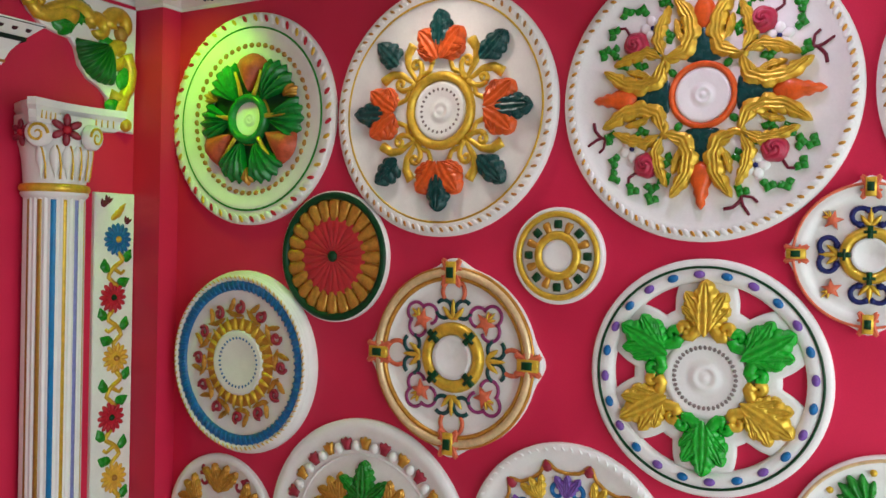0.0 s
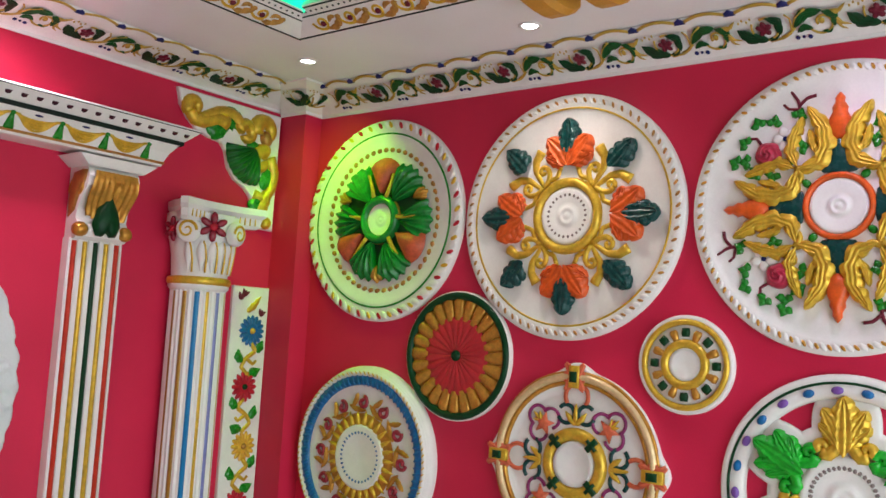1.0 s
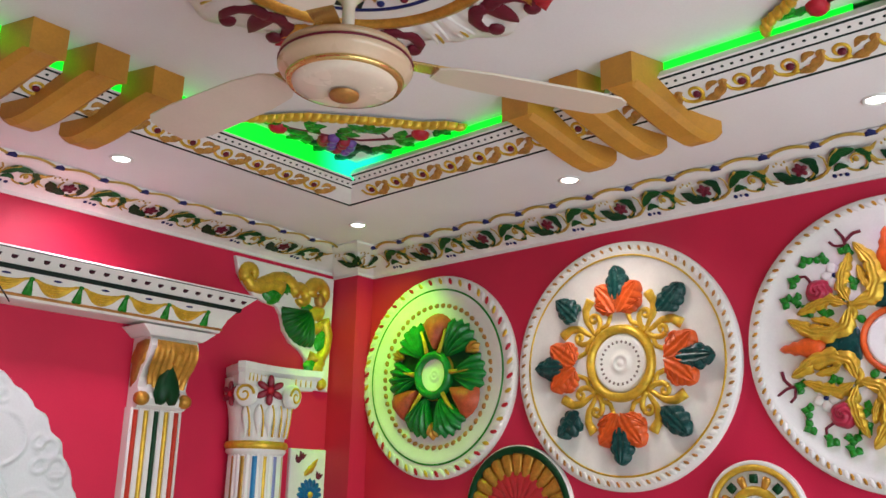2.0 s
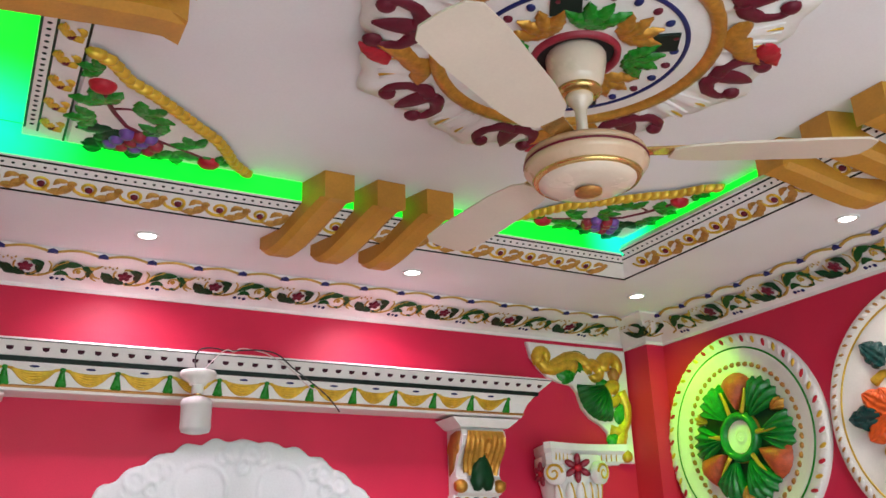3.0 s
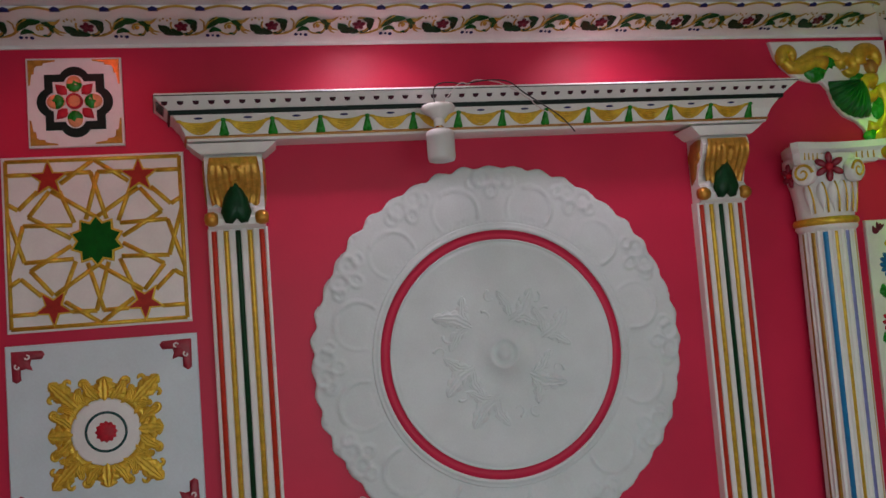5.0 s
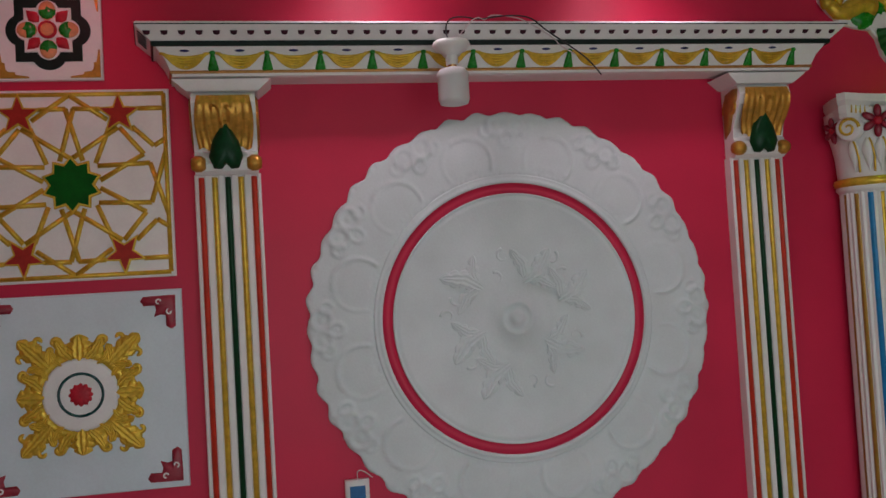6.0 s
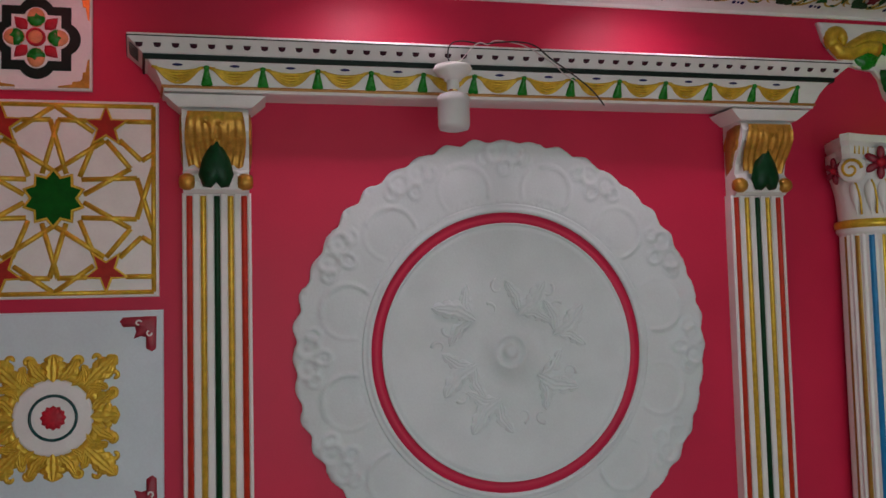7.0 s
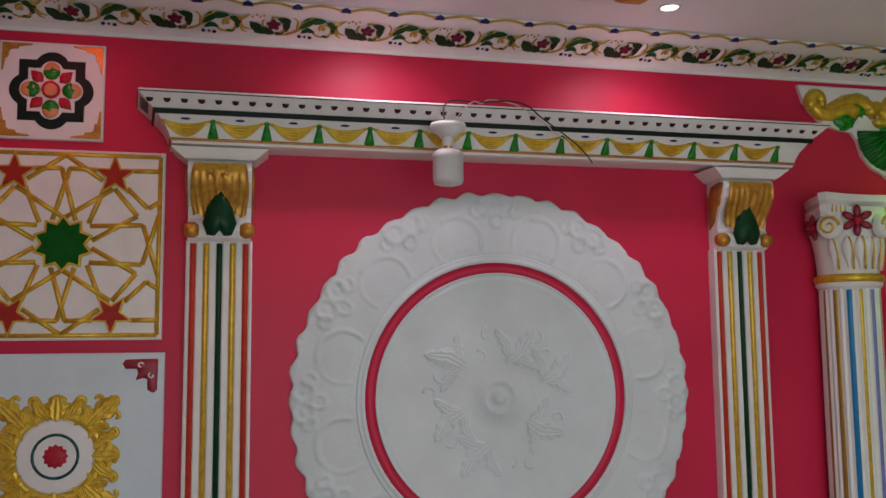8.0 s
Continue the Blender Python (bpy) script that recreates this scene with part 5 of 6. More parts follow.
fan = thing("ceiling_fan", Matrix.Translation((FX, FY, 0)), "cream and tan ceiling fan with brass trims, at rest", "ceiling fan")
def spun(name, prof, m, n=48, label=""):
    return part(name, MB().lathe(prof, n).mesh(name, m), fan, label=label)


spun("canopy", [(0.001, 2.66), (0.064, 2.65), (0.070, 2.635), (0.068, 2.615), (0.058, 2.575), (0.048, 2.552), (0.001, 2.552)], CREAM)
spun("canopy_trim", [(0.048, 2.556), (0.052, 2.550), (0.050, 2.543), (0.042, 2.538), (0.001, 2.538)], BRASS)
spun("rod", [(0.001, 2.545), (0.032, 2.540), (0.030, 2.525), (0.018, 2.512), (0.013, 2.50), (0.013, 2.385), (0.001, 2.385)], CREAM)
spun("yoke", [(0.001, 2.436), (0.022, 2.434), (0.030, 2.424), (0.034, 2.396), (0.001, 2.394)], BRONZE)
spun("housing", [(0.001, 2.4044), (0.075, 2.4028), (0.115, 2.3958), (0.131, 2.3888), (0.134, 2.3818), (0.131, 2.3755), (0.124, 2.3716), (0.001, 2.3716)], TAN)
spun("body", [(0.125, 2.3740), (0.134, 2.3693), (0.136, 2.3592), (0.131, 2.3514), (0.123, 2.3459), (0.120, 2.3389), (0.110, 2.3319), (0.001, 2.3319)], FAWN)
spun("dark_trim", [(0.1345, 2.3724), (0.1368, 2.3709), (0.1368, 2.3685), (0.1345, 2.3670)], MAROON)
spun("brass_trim", [(0.115, 2.3373), (0.119, 2.3342), (0.113, 2.3264), (0.104, 2.3280)], BRASS)
spun("bottom_cap", [(0.108, 2.3326), (0.104, 2.3233), (0.082, 2.3155), (0.042, 2.3116), (0.001, 2.3108)], CREAM)
spun("finial", [(0.030, 2.3060), (0.029, 2.2995), (0.018, 2.2985), (0.013, 2.2960), (0.001, 2.2955)], BRONZE)
for k in range(3):
    a = BLADE_A + 120 * k
    pr = [(0.19, -0.030), (0.22, -0.050), (0.30, -0.062), (0.52, -0.070), (0.60, -0.066), (0.625, -0.045), (0.63, 0.0), (0.625, 0.045), (0.60, 0.066), (0.52, 0.070), (0.30, 0.062), (0.22, 0.050), (0.19, 0.030)]
    m = Matrix.Translation((0, 0, 2.388)) @ Matrix.Rotation(radians(a), 4, "Z")
    h = part("blade", MB().slab(pr, 0.006, 0.002).mesh("blade", BLADE, False), fan, m @ Matrix.Rotation(radians(9), 4, "X"))
    part("blade_arm", MB().slab([(0.10, -0.022), (0.24, -0.028), (0.25, 0.0), (0.24, 0.028), (0.10, 0.022)], 0.006, 0.002, z=0.006).mesh("blade_arm", BRASS, False), h, label="brass blade arm")

# ---- round medallions on the east wall ----
def medallion(y, z, label):
    return thing("wall_medallion", on_round_wall(y, z), label, "medallion", "wall medallions")


def ring(t, name, r, w, h, n, m, base=0.0, label="", seg=72):
    prof = [(r + w / 2, n)] + [(r + w / 2 * math.cos(math.pi * k / 6), n + h * math.sin(math.pi * k / 6)) for k in range(1, 6)] + [(r - w / 2, n)]
    return part(name, MB().lathe(prof, seg).mesh(name, m), t, label=label)


def plate(t, R, rim=0.028, dish=0.016, edge=0.86, m=None):
    """White disc with a raised rim."""
    pr = [(R, 0), (R, rim * 0.7), (R * 0.985, rim), (R * 0.93, rim * 1.05), (R * 0.90, rim * 0.9), (R * edge, dish), (R * 0.6, dish + 0.002), (R * 0.3, dish + 0.004), (0, dish + 0.004)]
    return part("plate", MB().lathe(pr, 96).mesh("plate", m or WHITE), t)


def around(t, name, me, r, n, count, a0=0.0, tilt=None, label="", s=1.0):
    for i in range(count):
        a = a0 + 360 * i / count
        part(name, me, t, polar(r, a, n, None if tilt is None else a - 90 + tilt, su=s, sv=s), label=label)


def hub(t, r, n, dots=24, m=None, boss=True):
    """Small turned centre with a ring of dots."""
    h = part("hub", MB().lathe([(r, n), (r * 0.96, n + 0.010), (r * 0.85, n + 0.010), (r * 0.5, n + 0.003), (r * 0.36, n + 0.002), (r * 0.31, n + 0.007), (r * 0.2, n + 0.0075), (r * 0.17, n + 0.004), (r * 0.10, n + 0.008), (0, n + 0.009)], 48).mesh("hub", WHITE), t)
    if dots:
        around(h, "dot", MB().disc(r * 0.045, r * 0.06, 0.003, n=6).mesh("dot", m or BLACK), r * 0.72, n + 0.0075, dots)


def rope(t, R, n, count, m1, m2=None, r=0.95, tilt=38, w=0.0105, l=0.022):
    a, b = MB().disc(w * 0.62, l * 0.62, 0.006, n=8).mesh("rope_gap", m1), MB().disc(w * 0.62, l * 0.62, 0.006, n=8).mesh("rope_gap", m2 or m1)
    wv = MB().disc(w * 0.95, l * 0.85, 0.0055, n=8).mesh("rope_strand", WHITE)
    for i in range(count):
        x = 360 * i / count
        part("rope_strand", wv, t, polar(R * r, x, n, x - 90 + tilt))
        part("rope_gap", a if i % 2 else b, t, polar(R * r, x + 180 / count, n + 0.0005, x - 90 + tilt))


def spray(L, w, h, fan_out=(-40, 0, 40), lobes=4, deep=0.4):
    b = MB()
    for d in fan_out:
        s, c = math.sin(radians(d)), math.cos(radians(d))
        b.acanthus([(0, 0), (0.5 * L * s * 0.8, 0.5 * L * c), (L * s, L * (0.35 + 0.65 * c))], w, h, lobes, 0.3, slant=0.2)
    return b


def cscroll(r, w0, w1, s=1, turn=300):
    return MB().tube(arc(0, 0, r, 90, 90 - turn * s, 16, r * 0.28), w0, w1)


# A: green and orange leaves in the green spotlight
A = medallion(-0.563, 2.001, "white round medallion with green and orange leaves, lit green")
R = 0.412
part("plate", MB().lathe([(R, 0), (R, 0.018), (R * 0.985, 0.026), (R * 0.90, 0.028), (R * 0.87, 0.020), (R * 0.85, 0.026), (R * 0.82, 0.024), (R * 0.62, 0.006), (0, 0.008)], 96).mesh("plate", WHITE), A)
rope(A, R, 0.026, 44, RED, GOLD, 0.945, 40, 0.013, 0.028)
ring(A, "line", R * 0.86, 0.008, 0.004, 0.024, GRASS)
around(A, "bead", MB().disc(0.013, 0.010, 0.010, n=8).mesh("bead", BRONZE), R * 0.70, 0.012, 52, tilt=20)
gfan = MB().palm(0.176, 36, 0.044, 5, cut=0.09, point=0.08).mesh("green_fan", EMERALD := mat("emerald_paint", (0.005, 0.19, 0.026), 0.22, vary=0.3, scale=40))
opet = MB().palm(0.158, 34, 0.050, 1, cut=0.0, point=0.10).mesh("orange_petal", CORALP := mat("brick_orange_paint", (0.50, 0.085, 0.03), 0.4, vary=0.25, scale=40))
btip = MB().palm(0.075, 34, 0.026, 3, cut=0.10).mesh("bronze_bud", BRONZEG)
rib = MB().tube([(0, 0), (0.004, 0.05), (0.0, 0.10)], 0.010, 0.006, rows=6).mesh("gold_rib", GOLD)
part("leaf_bed", MB().lathe([(0.205, 0.009), (0.200, 0.016), (0.1, 0.016), (0.06, 0.012)], 48).mesh("leaf_bed", DKGREEN), A)
for a in (131, 49, 182, -2, 248, 292):
    part("green_fan", gfan, A, polar(0.088, a, 0.010), label="glossy green fan leaf")
for a in (90, 212, 328):
    part("orange_petal", opet, A, polar(0.100, a, 0.012), label="brick orange petal")
for a in (155, 25, 270):
    part("bronze_bud", btip, A, polar(0.185, a, 0.018))
for a in (110, 70, 232, 308, 176, 4):
    part("gold_rib", rib, A, polar(0.095, a, 0.034))
ring(A, "ring", 0.082, 0.040, 0.036, 0.012, EMERALD)
for a in (30, 150, 270):
    part("clasp", MB().tube(arc(0, 0, 0.082, a - 28, a + 28, 10), 0.021, n=6).mesh("clasp", BRONZEG), A, at(0, 0, 0.016))
hub(A, 0.070, 0.016, 0)

# B: orange leaf pairs, teal tips, gold scrolls
B = medallion(-1.421, 1.985, "white round medallion with orange leaves and gold scrolls")
R = 0.429
plate(B, R, 0.026, 0.012)
rope(B, R, 0.025, 68, BRONZE, None, 0.945, 40, 0.0085, 0.019)
ring(B, "line", R * 0.885, 0.007, 0.004, 0.021, GOLD)
ring(B, "gold_ring", 0.118, 0.034, 0.024, 0.013, GOLD, label="broad gold ring")
hub(B, 0.102, 0.014, 26, GREYD)
teal = MB().acanthus([(0, -0.004), (0, 0.050), (0, 0.116)], 0.047, 0.036, 3, 0.20, slant=0.22, fat=0.26, vein=0.10).mesh("teal_leaf", TEAL)
olf = []
for s in (-1, 1):
    olf.append(MB().acanthus([(0.004 * s, 0.0), (0.034 * s, 0.052), (0.078 * s, 0.100)], 0.052, 0.036, 4, 0.22, slant=0.24, vein=0.10).acanthus([(0.006 * s, 0.004), (0.046 * s, 0.022), (0.088 * s, 0.038)], 0.028, 0.026, 3, 0.24, slant=0.2).mesh("orange_leaf", ORANGE))
gsc = MB()
for s in (-1, 1):
    # flared horn beside the corner tip, volutes reaching round the orange leaves
    gsc.tube([(0.003 * s, 0.0), (0.012 * s, 0.040), (0.020 * s, 0.074), (0.044 * s, 0.102), (0.086 * s, 0.112)], 0.007, 0.019, rows=16, lift=0.9)
    gsc.tube([(0.006 * s, 0.006), (0.034 * s, 0.012), (0.056 * s, 0.030), (0.060 * s, 0.052)], 0.011, 0.010, rows=10, lift=1.2)
    gsc.tube(arc(0.042 * s, 0.052, 0.017, 90 - 90 * s, 90 + 210 * s, 14, 0.006), 0.009, 0.008, lift=1.3)
    gsc.tube([(0.030 * s, 0.012), (0.064 * s, -0.004), (0.092 * s, 0.008)], 0.009, 0.009, rows=8, lift=1.2)
    gsc.tube(arc(0.092 * s, 0.024, 0.015, -90, -90 + 250 * s, 12, 0.005), 0.009, 0.007, lift=1.3)
    gsc.tube([(0.018 * s, 0.004), (0.040 * s, -0.012), (0.056 * s, -0.008)], 0.006, 0.005, rows=7)
gsm = gsc.mesh("gold_scroll", GOLD)
for k in range(4):
    a = 90 * k
    for me in olf:
        part("orange_leaf", me, B, polar(0.172, a, 0.013), label="orange painted leaf")
    part("teal_leaf", teal, B, polar(0.222, a, 0.017), label="dark teal leaf tip")
    part("gold_scroll", gsm, B, polar(0.134, a + 45, 0.013), label="gold scroll pair")
    part("teal_leaf", teal, B, polar(0.228, a + 45, 0.017), label="dark teal leaf tip")

# C: gold acanthus cross with roses
C = medallion(-2.301, 1.981, "white round medallion with gold acanthus cross and red roses")
R = 0.427
plate(C, R, 0.026, 0.012)
rope(C, R, 0.025, 72, BRONZEG, None, 0.945, 40, 0.0085, 0.018)
ring(C, "orange_ring", 0.090, 0.020, 0.020, 0.013, ORANGE, label="orange ring")
hub(C, 0.082, 0.014, 0)
otip = MB().pillow([(0, 0), (0.026, 0.014), (0.034, 0.040), (0.030, 0.066), (0.020, 0.086), (0.022, 0.100), (0.012, 0.116), (0.013, 0.130), (0, 0.146), (-0.013, 0.130), (-0.012, 0.116), (-0.022, 0.100), (-0.020, 0.086), (-0.030, 0.066), (-0.034, 0.040), (-0.026, 0.014)], 0.026).mesh("orange_tip", ORANGE)
tbase = MB().leaf([(0, 0), (0, 0.03), (0, 0.105)], 0.052, 0.016, 1, 0.0, tip=0.42).mesh("teal_base", TEAL)
for s in (-1, 1):
    big = MB().acanthus([(0.106 * s, 0.112), (0.056 * s, 0.128), (0.036 * s, 0.172), (0.042 * s, 0.228), (0.084 * s, 0.292)], 0.031, 0.036, 6, 0.30, slant=0.14, fat=0.16, vein=0.09)
    inner = MB().acanthus([(0.058 * s, 0.150), (0.074 * s, 0.190), (0.082 * s, 0.226)], 0.014, 0.024, 3, 0.22, slant=0.2, vein=0.05)
    outer = MB().acanthus([(0.112 * s, 0.118), (0.132 * s, 0.160), (0.126 * s, 0.206), (0.102 * s, 0.262)], 0.022, 0.032, 5, 0.32, slant=0.16, fat=0.18, vein=0.09)
    stalk = MB().tube([(0.060 * s, 0.124), (0.086 * s, 0.106), (0.122 * s, 0.116)], 0.011, 0.012, rows=9)
    for b, nm in ((big, "gold_acanthus"), (inner, "inner_leaf"), (outer, "outer_leaf"), (stalk, "stalk")):
        around(C, nm, b.mesh(nm, GOLD), 0.0, 0.013, 4, 0, label="gold acanthus leaf" if b is big else "")
around(C, "orange_tip", otip, 0.188, 0.013, 4, 0, label="orange pointed leaf")
around(C, "teal_base", tbase, 0.092, 0.016, 4, 0, label="dark teal leaf")
def rose_mesh(r):
    """One moulded rose: petals wound round its heart."""
    ridge = lambda s, a: 0.5 + 0.5 * math.cos(2.5 * a + 15 * s)
    return MB().field(lambda a: r * (0.94 + 0.08 * abs(math.cos(2.5 * a))), lambda s, a: 0.004 + 0.030 * (1 - s * s) ** 0.6 * (0.72 + 0.28 * ridge(s, a)), 14, 48).mesh("rose", mat("rose_red_paint", (0.40, 0.025, 0.060), 0.32, vary=0.25, scale=40))


rose = rose_mesh(0.039)
wf = MB()
for i in range(5):
    wf.disc(0.016, 0.019, 0.010, polar(0.022, 72 * i), 8)
wfm, wfe = wf.mesh("white_flower", WHITE), MB().disc(0.008, 0.008, 0.010, n=8).mesh("flower_eye", NAVY)
trif = MB()
for d in (-80, 0, 80):
    trif.leaf([(0, 0), (0.014 * math.sin(radians(d)), 0.016 * math.cos(radians(d))), (0.036 * math.sin(radians(d)), 0.038 * math.cos(radians(d)))], 0.018, 0.010, 2, 0.2)
trm = trif.mesh("trefoil", GRASS)
twg = MB().tube([(0, -0.02), (0.010, 0.02), (-0.004, 0.060)], 0.0055, 0.004, rows=6).tube([(0.006, 0.010), (0.034, 0.026), (0.060, 0.024)], 0.005, 0.005, rows=6).tube([(0.004, 0.0), (-0.024, 0.012), (-0.034, 0.030)], 0.004, 0.004, rows=6).mesh("twig", MAROON)
for k in range(4):
    a = 45 + 90 * k
    part("rose", rose, C, polar(0.258, a + 6, 0.014), label="red rose")
    h = part("white_flower", wfm, C, polar(0.256, a - 9, 0.014))
    part("flower_eye", wfe, h, at(0, 0, 0.004))
    for r, da, tt in ((0.300, 16, 40), (0.262, 20, 80), (0.335, 8, 10), (0.345, -3, -20), (0.318, -9, -60), (0.296, -22, -70), (0.212, 16, 120), (0.208, -14, -120), (0.190, 2, 0), (0.328, 19, 20)):
        part("trefoil", trm, C, polar(r, a + da, 0.014, a - 90 + tt, su=0.72, sv=0.72))
    part("twig", twg, C, polar(0.315, a - 23, 0.014, a - 90 - 30), label="brown twig")
    part("tendril", MB().tube([(0, 0), (0.020, 0.022), (0.012, 0.052)], 0.0045, 0.004, rows=7).mesh("tendril", MAROON), C, polar(0.292, a + 4, 0.014, a - 60), label="brown tendril")
    part("bud_cluster", MB().disc(0.012, 0.015, 0.012, at(-0.014, 0, 0), 8).mesh("bud_cluster", GRASS), C, polar(0.112, a, 0.016))

# F: wheel with gold and green leaves, wall showing through the gaps
F = medallion(-2.326, 1.163, "white wheel-shaped medallion with gold and green leaves, jewelled rim")
R = 0.344
part("rim", MB().lathe([(R, 0), (R, 0.018), (R * 0.98, 0.026), (R * 0.94, 0.026), (R * 0.92, 0.022), (R * 0.90, 0.026), (R * 0.825, 0.026), (R * 0.80, 0.018), (R * 0.795, 0.0)], 96).mesh("rim", WHITE), F)
ring(F, "green_line", R * 0.93, 0.008, 0.006, 0.024, DKGREEN, label="dark green line")
part("spider", MB().field(lambda a: 0.344 * (0.610 + 0.195 * min(1.0, max(0.0, (abs((math.degrees(a) + 30) % 60 - 30) - 5.0) / 8.0)) ** 0.8), lambda s, a: 0.020 - 0.005 * s ** 10, 12, 240).mesh("spider", WHITE), F)
jb, jp = MB().disc(0.017, 0.012, 0.012, n=12).mesh("jewel", BLUE), MB().disc(0.017, 0.012, 0.012, n=12).mesh("jewel", PURPLE)
for i in range(24):
    part("jewel", jb if i % 2 else jp, F, polar(R * 0.868, 15 * i + 4, 0.025))
alf = MB().acanthus([(0, 0.0), (0, 0.07), (0, 0.158)], 0.046, 0.036, 5, 0.22, slant=0.26, fat=0.20, vein=0.10)
for s in (-1, 1):
    alf.acanthus([(0.006 * s, 0.036), (0.028 * s, 0.080), (0.056 * s, 0.126)], 0.032, 0.032, 4, 0.26, slant=0.20, fat=0.2, vein=0.10)
    alf.acanthus([(0.008 * s, 0.026), (0.036 * s, 0.058), (0.066 * s, 0.084)], 0.024, 0.028, 3, 0.26, slant=0.20, fat=0.2, vein=0.10)
    alf.tube([(0.014 * s, 0.070), (0.020 * s, 0.025), (0.040 * s, 0.000), (0.062 * s, 0.004)], 0.017, 0.019, rows=10, lift=1.1)
    alf.tube(arc(0.058 * s, 0.022, 0.018, -90 + 30 * s, -90 + 320 * s, 12, 0.005), 0.016, 0.010, lift=1.2)
ag, aG = alf.mesh("gold_leaf", GOLD), alf.mesh("green_leaf", mat("bright_green_paint", (0.008, 0.36, 0.022), 0.24, vary=0.25, scale=40))
around(F, "gold_leaf", ag, 0.118, 0.019, 3, 90, label="gold acanthus leaf")
around(F, "green_leaf", aG, 0.118, 0.019, 3, 30, label="bright green acanthus leaf")
hub(F, 0.122, 0.018, 40, GREYD)

# S: small gold-ringed rose
S = medallion(-1.860, 1.503, "small gold and white medallion with dark green squares")
R = 0.154
plate(S, R, 0.022, 0.012, 0.82)
ring(S, "gold_ring", R * 0.86, 0.020, 0.012, 0.018, GOLD)
part("bed", MB().lathe([(R * 0.80, 0.012), (R * 0.78, 0.016), (R * 0.30, 0.018)], 48).mesh("bed", WHITE), S)
ring(S, "gold_ring", R * 0.42, 0.030, 0.018, 0.014, GOLD)
around(S, "green_square", MB().pillow([(-0.012, -0.013), (0.012, -0.013), (0.014, 0.0), (0.012, 0.015), (-0.012, 0.015), (-0.014, 0.0)], 0.014).mesh("green_square", DKGREEN), R * 0.64, 0.015, 8, 0)
around(S, "gold_petal", MB().pillow([(-0.008, -0.022), (0.008, -0.022), (0.014, 0.010), (0.010, 0.020), (-0.010, 0.020), (-0.014, 0.010)], 0.015).mesh("gold_petal", BRONZEG), R * 0.60, 0.014, 8, 22.5)
part("hub", MB().lathe([(0.052, 0.016), (0.050, 0.024), (0.040, 0.021), (0.0, 0.020)], 40).mesh("hub", WHITE), S)

# R: red and gold petals in a green ring
RR = medallion(-0.979, 1.478, "red and gold petalled medallion in a dark green ring")
R = 0.240
part("plate", MB().lathe([(R, 0), (R, 0.016), (R * 0.985, 0.022), (R * 0.955, 0.020), (R * 0.94, 0.012)], 72).mesh("plate", WHITE), RR)
part("gold_bed", MB().lathe([(R * 0.945, 0.010), (R * 0.5, 0.014), (0, 0.010)], 72).mesh("gold_bed", BRONZEG), RR)
part("red_bed", MB().lathe([(R * 0.57, 0.014), (R * 0.54, 0.024), (R * 0.3, 0.021), (0, 0.016)], 72).mesh("red_bed", REDP := mat("matte_red_paint", (0.46, 0.02, 0.028), 0.4, vary=0.15, scale=30)), RR)
ring(RR, "green_ring", R * 0.925, 0.030, 0.018, 0.014, DKGREEN, label="dark green ring")
around(RR, "gold_petal", MB().pillow([(-0.013, 0.0), (0.013, 0.0), (0.023, 0.070), (0.024, 0.090), (0.015, 0.104), (0.0, 0.108), (-0.015, 0.104), (-0.024, 0.090), (-0.023, 0.070)], 0.016).mesh("gold_petal", BRONZEG), R * 0.47, 0.011, 24)
around(RR, "red_petal", MB().pillow([(-0.002, 0.0), (0.002, 0.0), (0.016, 0.115), (0.010, 0.128), (0.0, 0.131), (-0.010, 0.128), (-0.016, 0.115)], 0.006).mesh("red_petal", REDP), R * 0.06, 0.019, 24, 7.5, label="red petal")
part("button", MB().disc(0.022, 0.022, 0.020, at(0, 0, 0.014), 16).mesh("button", DKGREEN), RR)

# E: blue ring with scrolls and sunburst
E_ = medallion(-0.550, 1.055, "white domed medallion with blue rope ring and gold sunburst")
R = 0.355
E_.matrix_world = on_round_wall(-0.550, 1.055, 0.022)
part("rim", MB().lathe([(R * 1.005, -0.022), (R * 1.005, -0.008), (R * 0.995, 0.002), (R * 0.965, 0.018), (R * 0.94, 0.024)], 96).mesh("rim", WHITE), E_)
plate(E_, R * 0.97, 0.026, 0.012, 0.80)
ring(E_, "rope_edge", R * 0.93, 0.020, 0.010, 0.024, WHITE)
around(E_, "rope_gap", MB().disc(0.003, 0.010, 0.004, n=6).mesh("rope_gap", GOLD), R * 0.93, 0.033, 90, tilt=40)
ring(E_, "blue_ring", R * 0.850, 0.042, 0.016, 0.016, BLUE, label="blue ribbed ring")
around(E_, "blue_rib", MB().disc(0.008, 0.023, 0.010, n=8).mesh("blue_rib", BLUE), R * 0.847, 0.024, 72, tilt=15)
c_sc = MB().acanthus([(-0.070, -0.012), (-0.040, -0.026), (-0.014, -0.030), (0.014, -0.030)], 0.011, 0.012, 2, 0.12).acanthus([(-0.052, -0.020), (-0.036, 0.012), (-0.030, 0.034)], 0.011, 0.012, 2, 0.15)
around(E_, "scroll", c_sc.mesh("scroll", BRONZEG), R * 0.60, 0.015, 12, label="gold running scroll")
around(E_, "scroll_heart", MB().tube(arc(0, 0, 0.025, 80, -300, 20, 0.007), 0.0070, 0.0085, lift=1.3).mesh("scroll_heart", MAROONR), R * 0.60, 0.017, 12, label="crimson curl")
part("ray_bed", MB().lathe([(R * 0.49, 0.013), (R * 0.47, 0.018), (R * 0.36, 0.020)], 64).mesh("ray_bed", BRONZEG), E_)
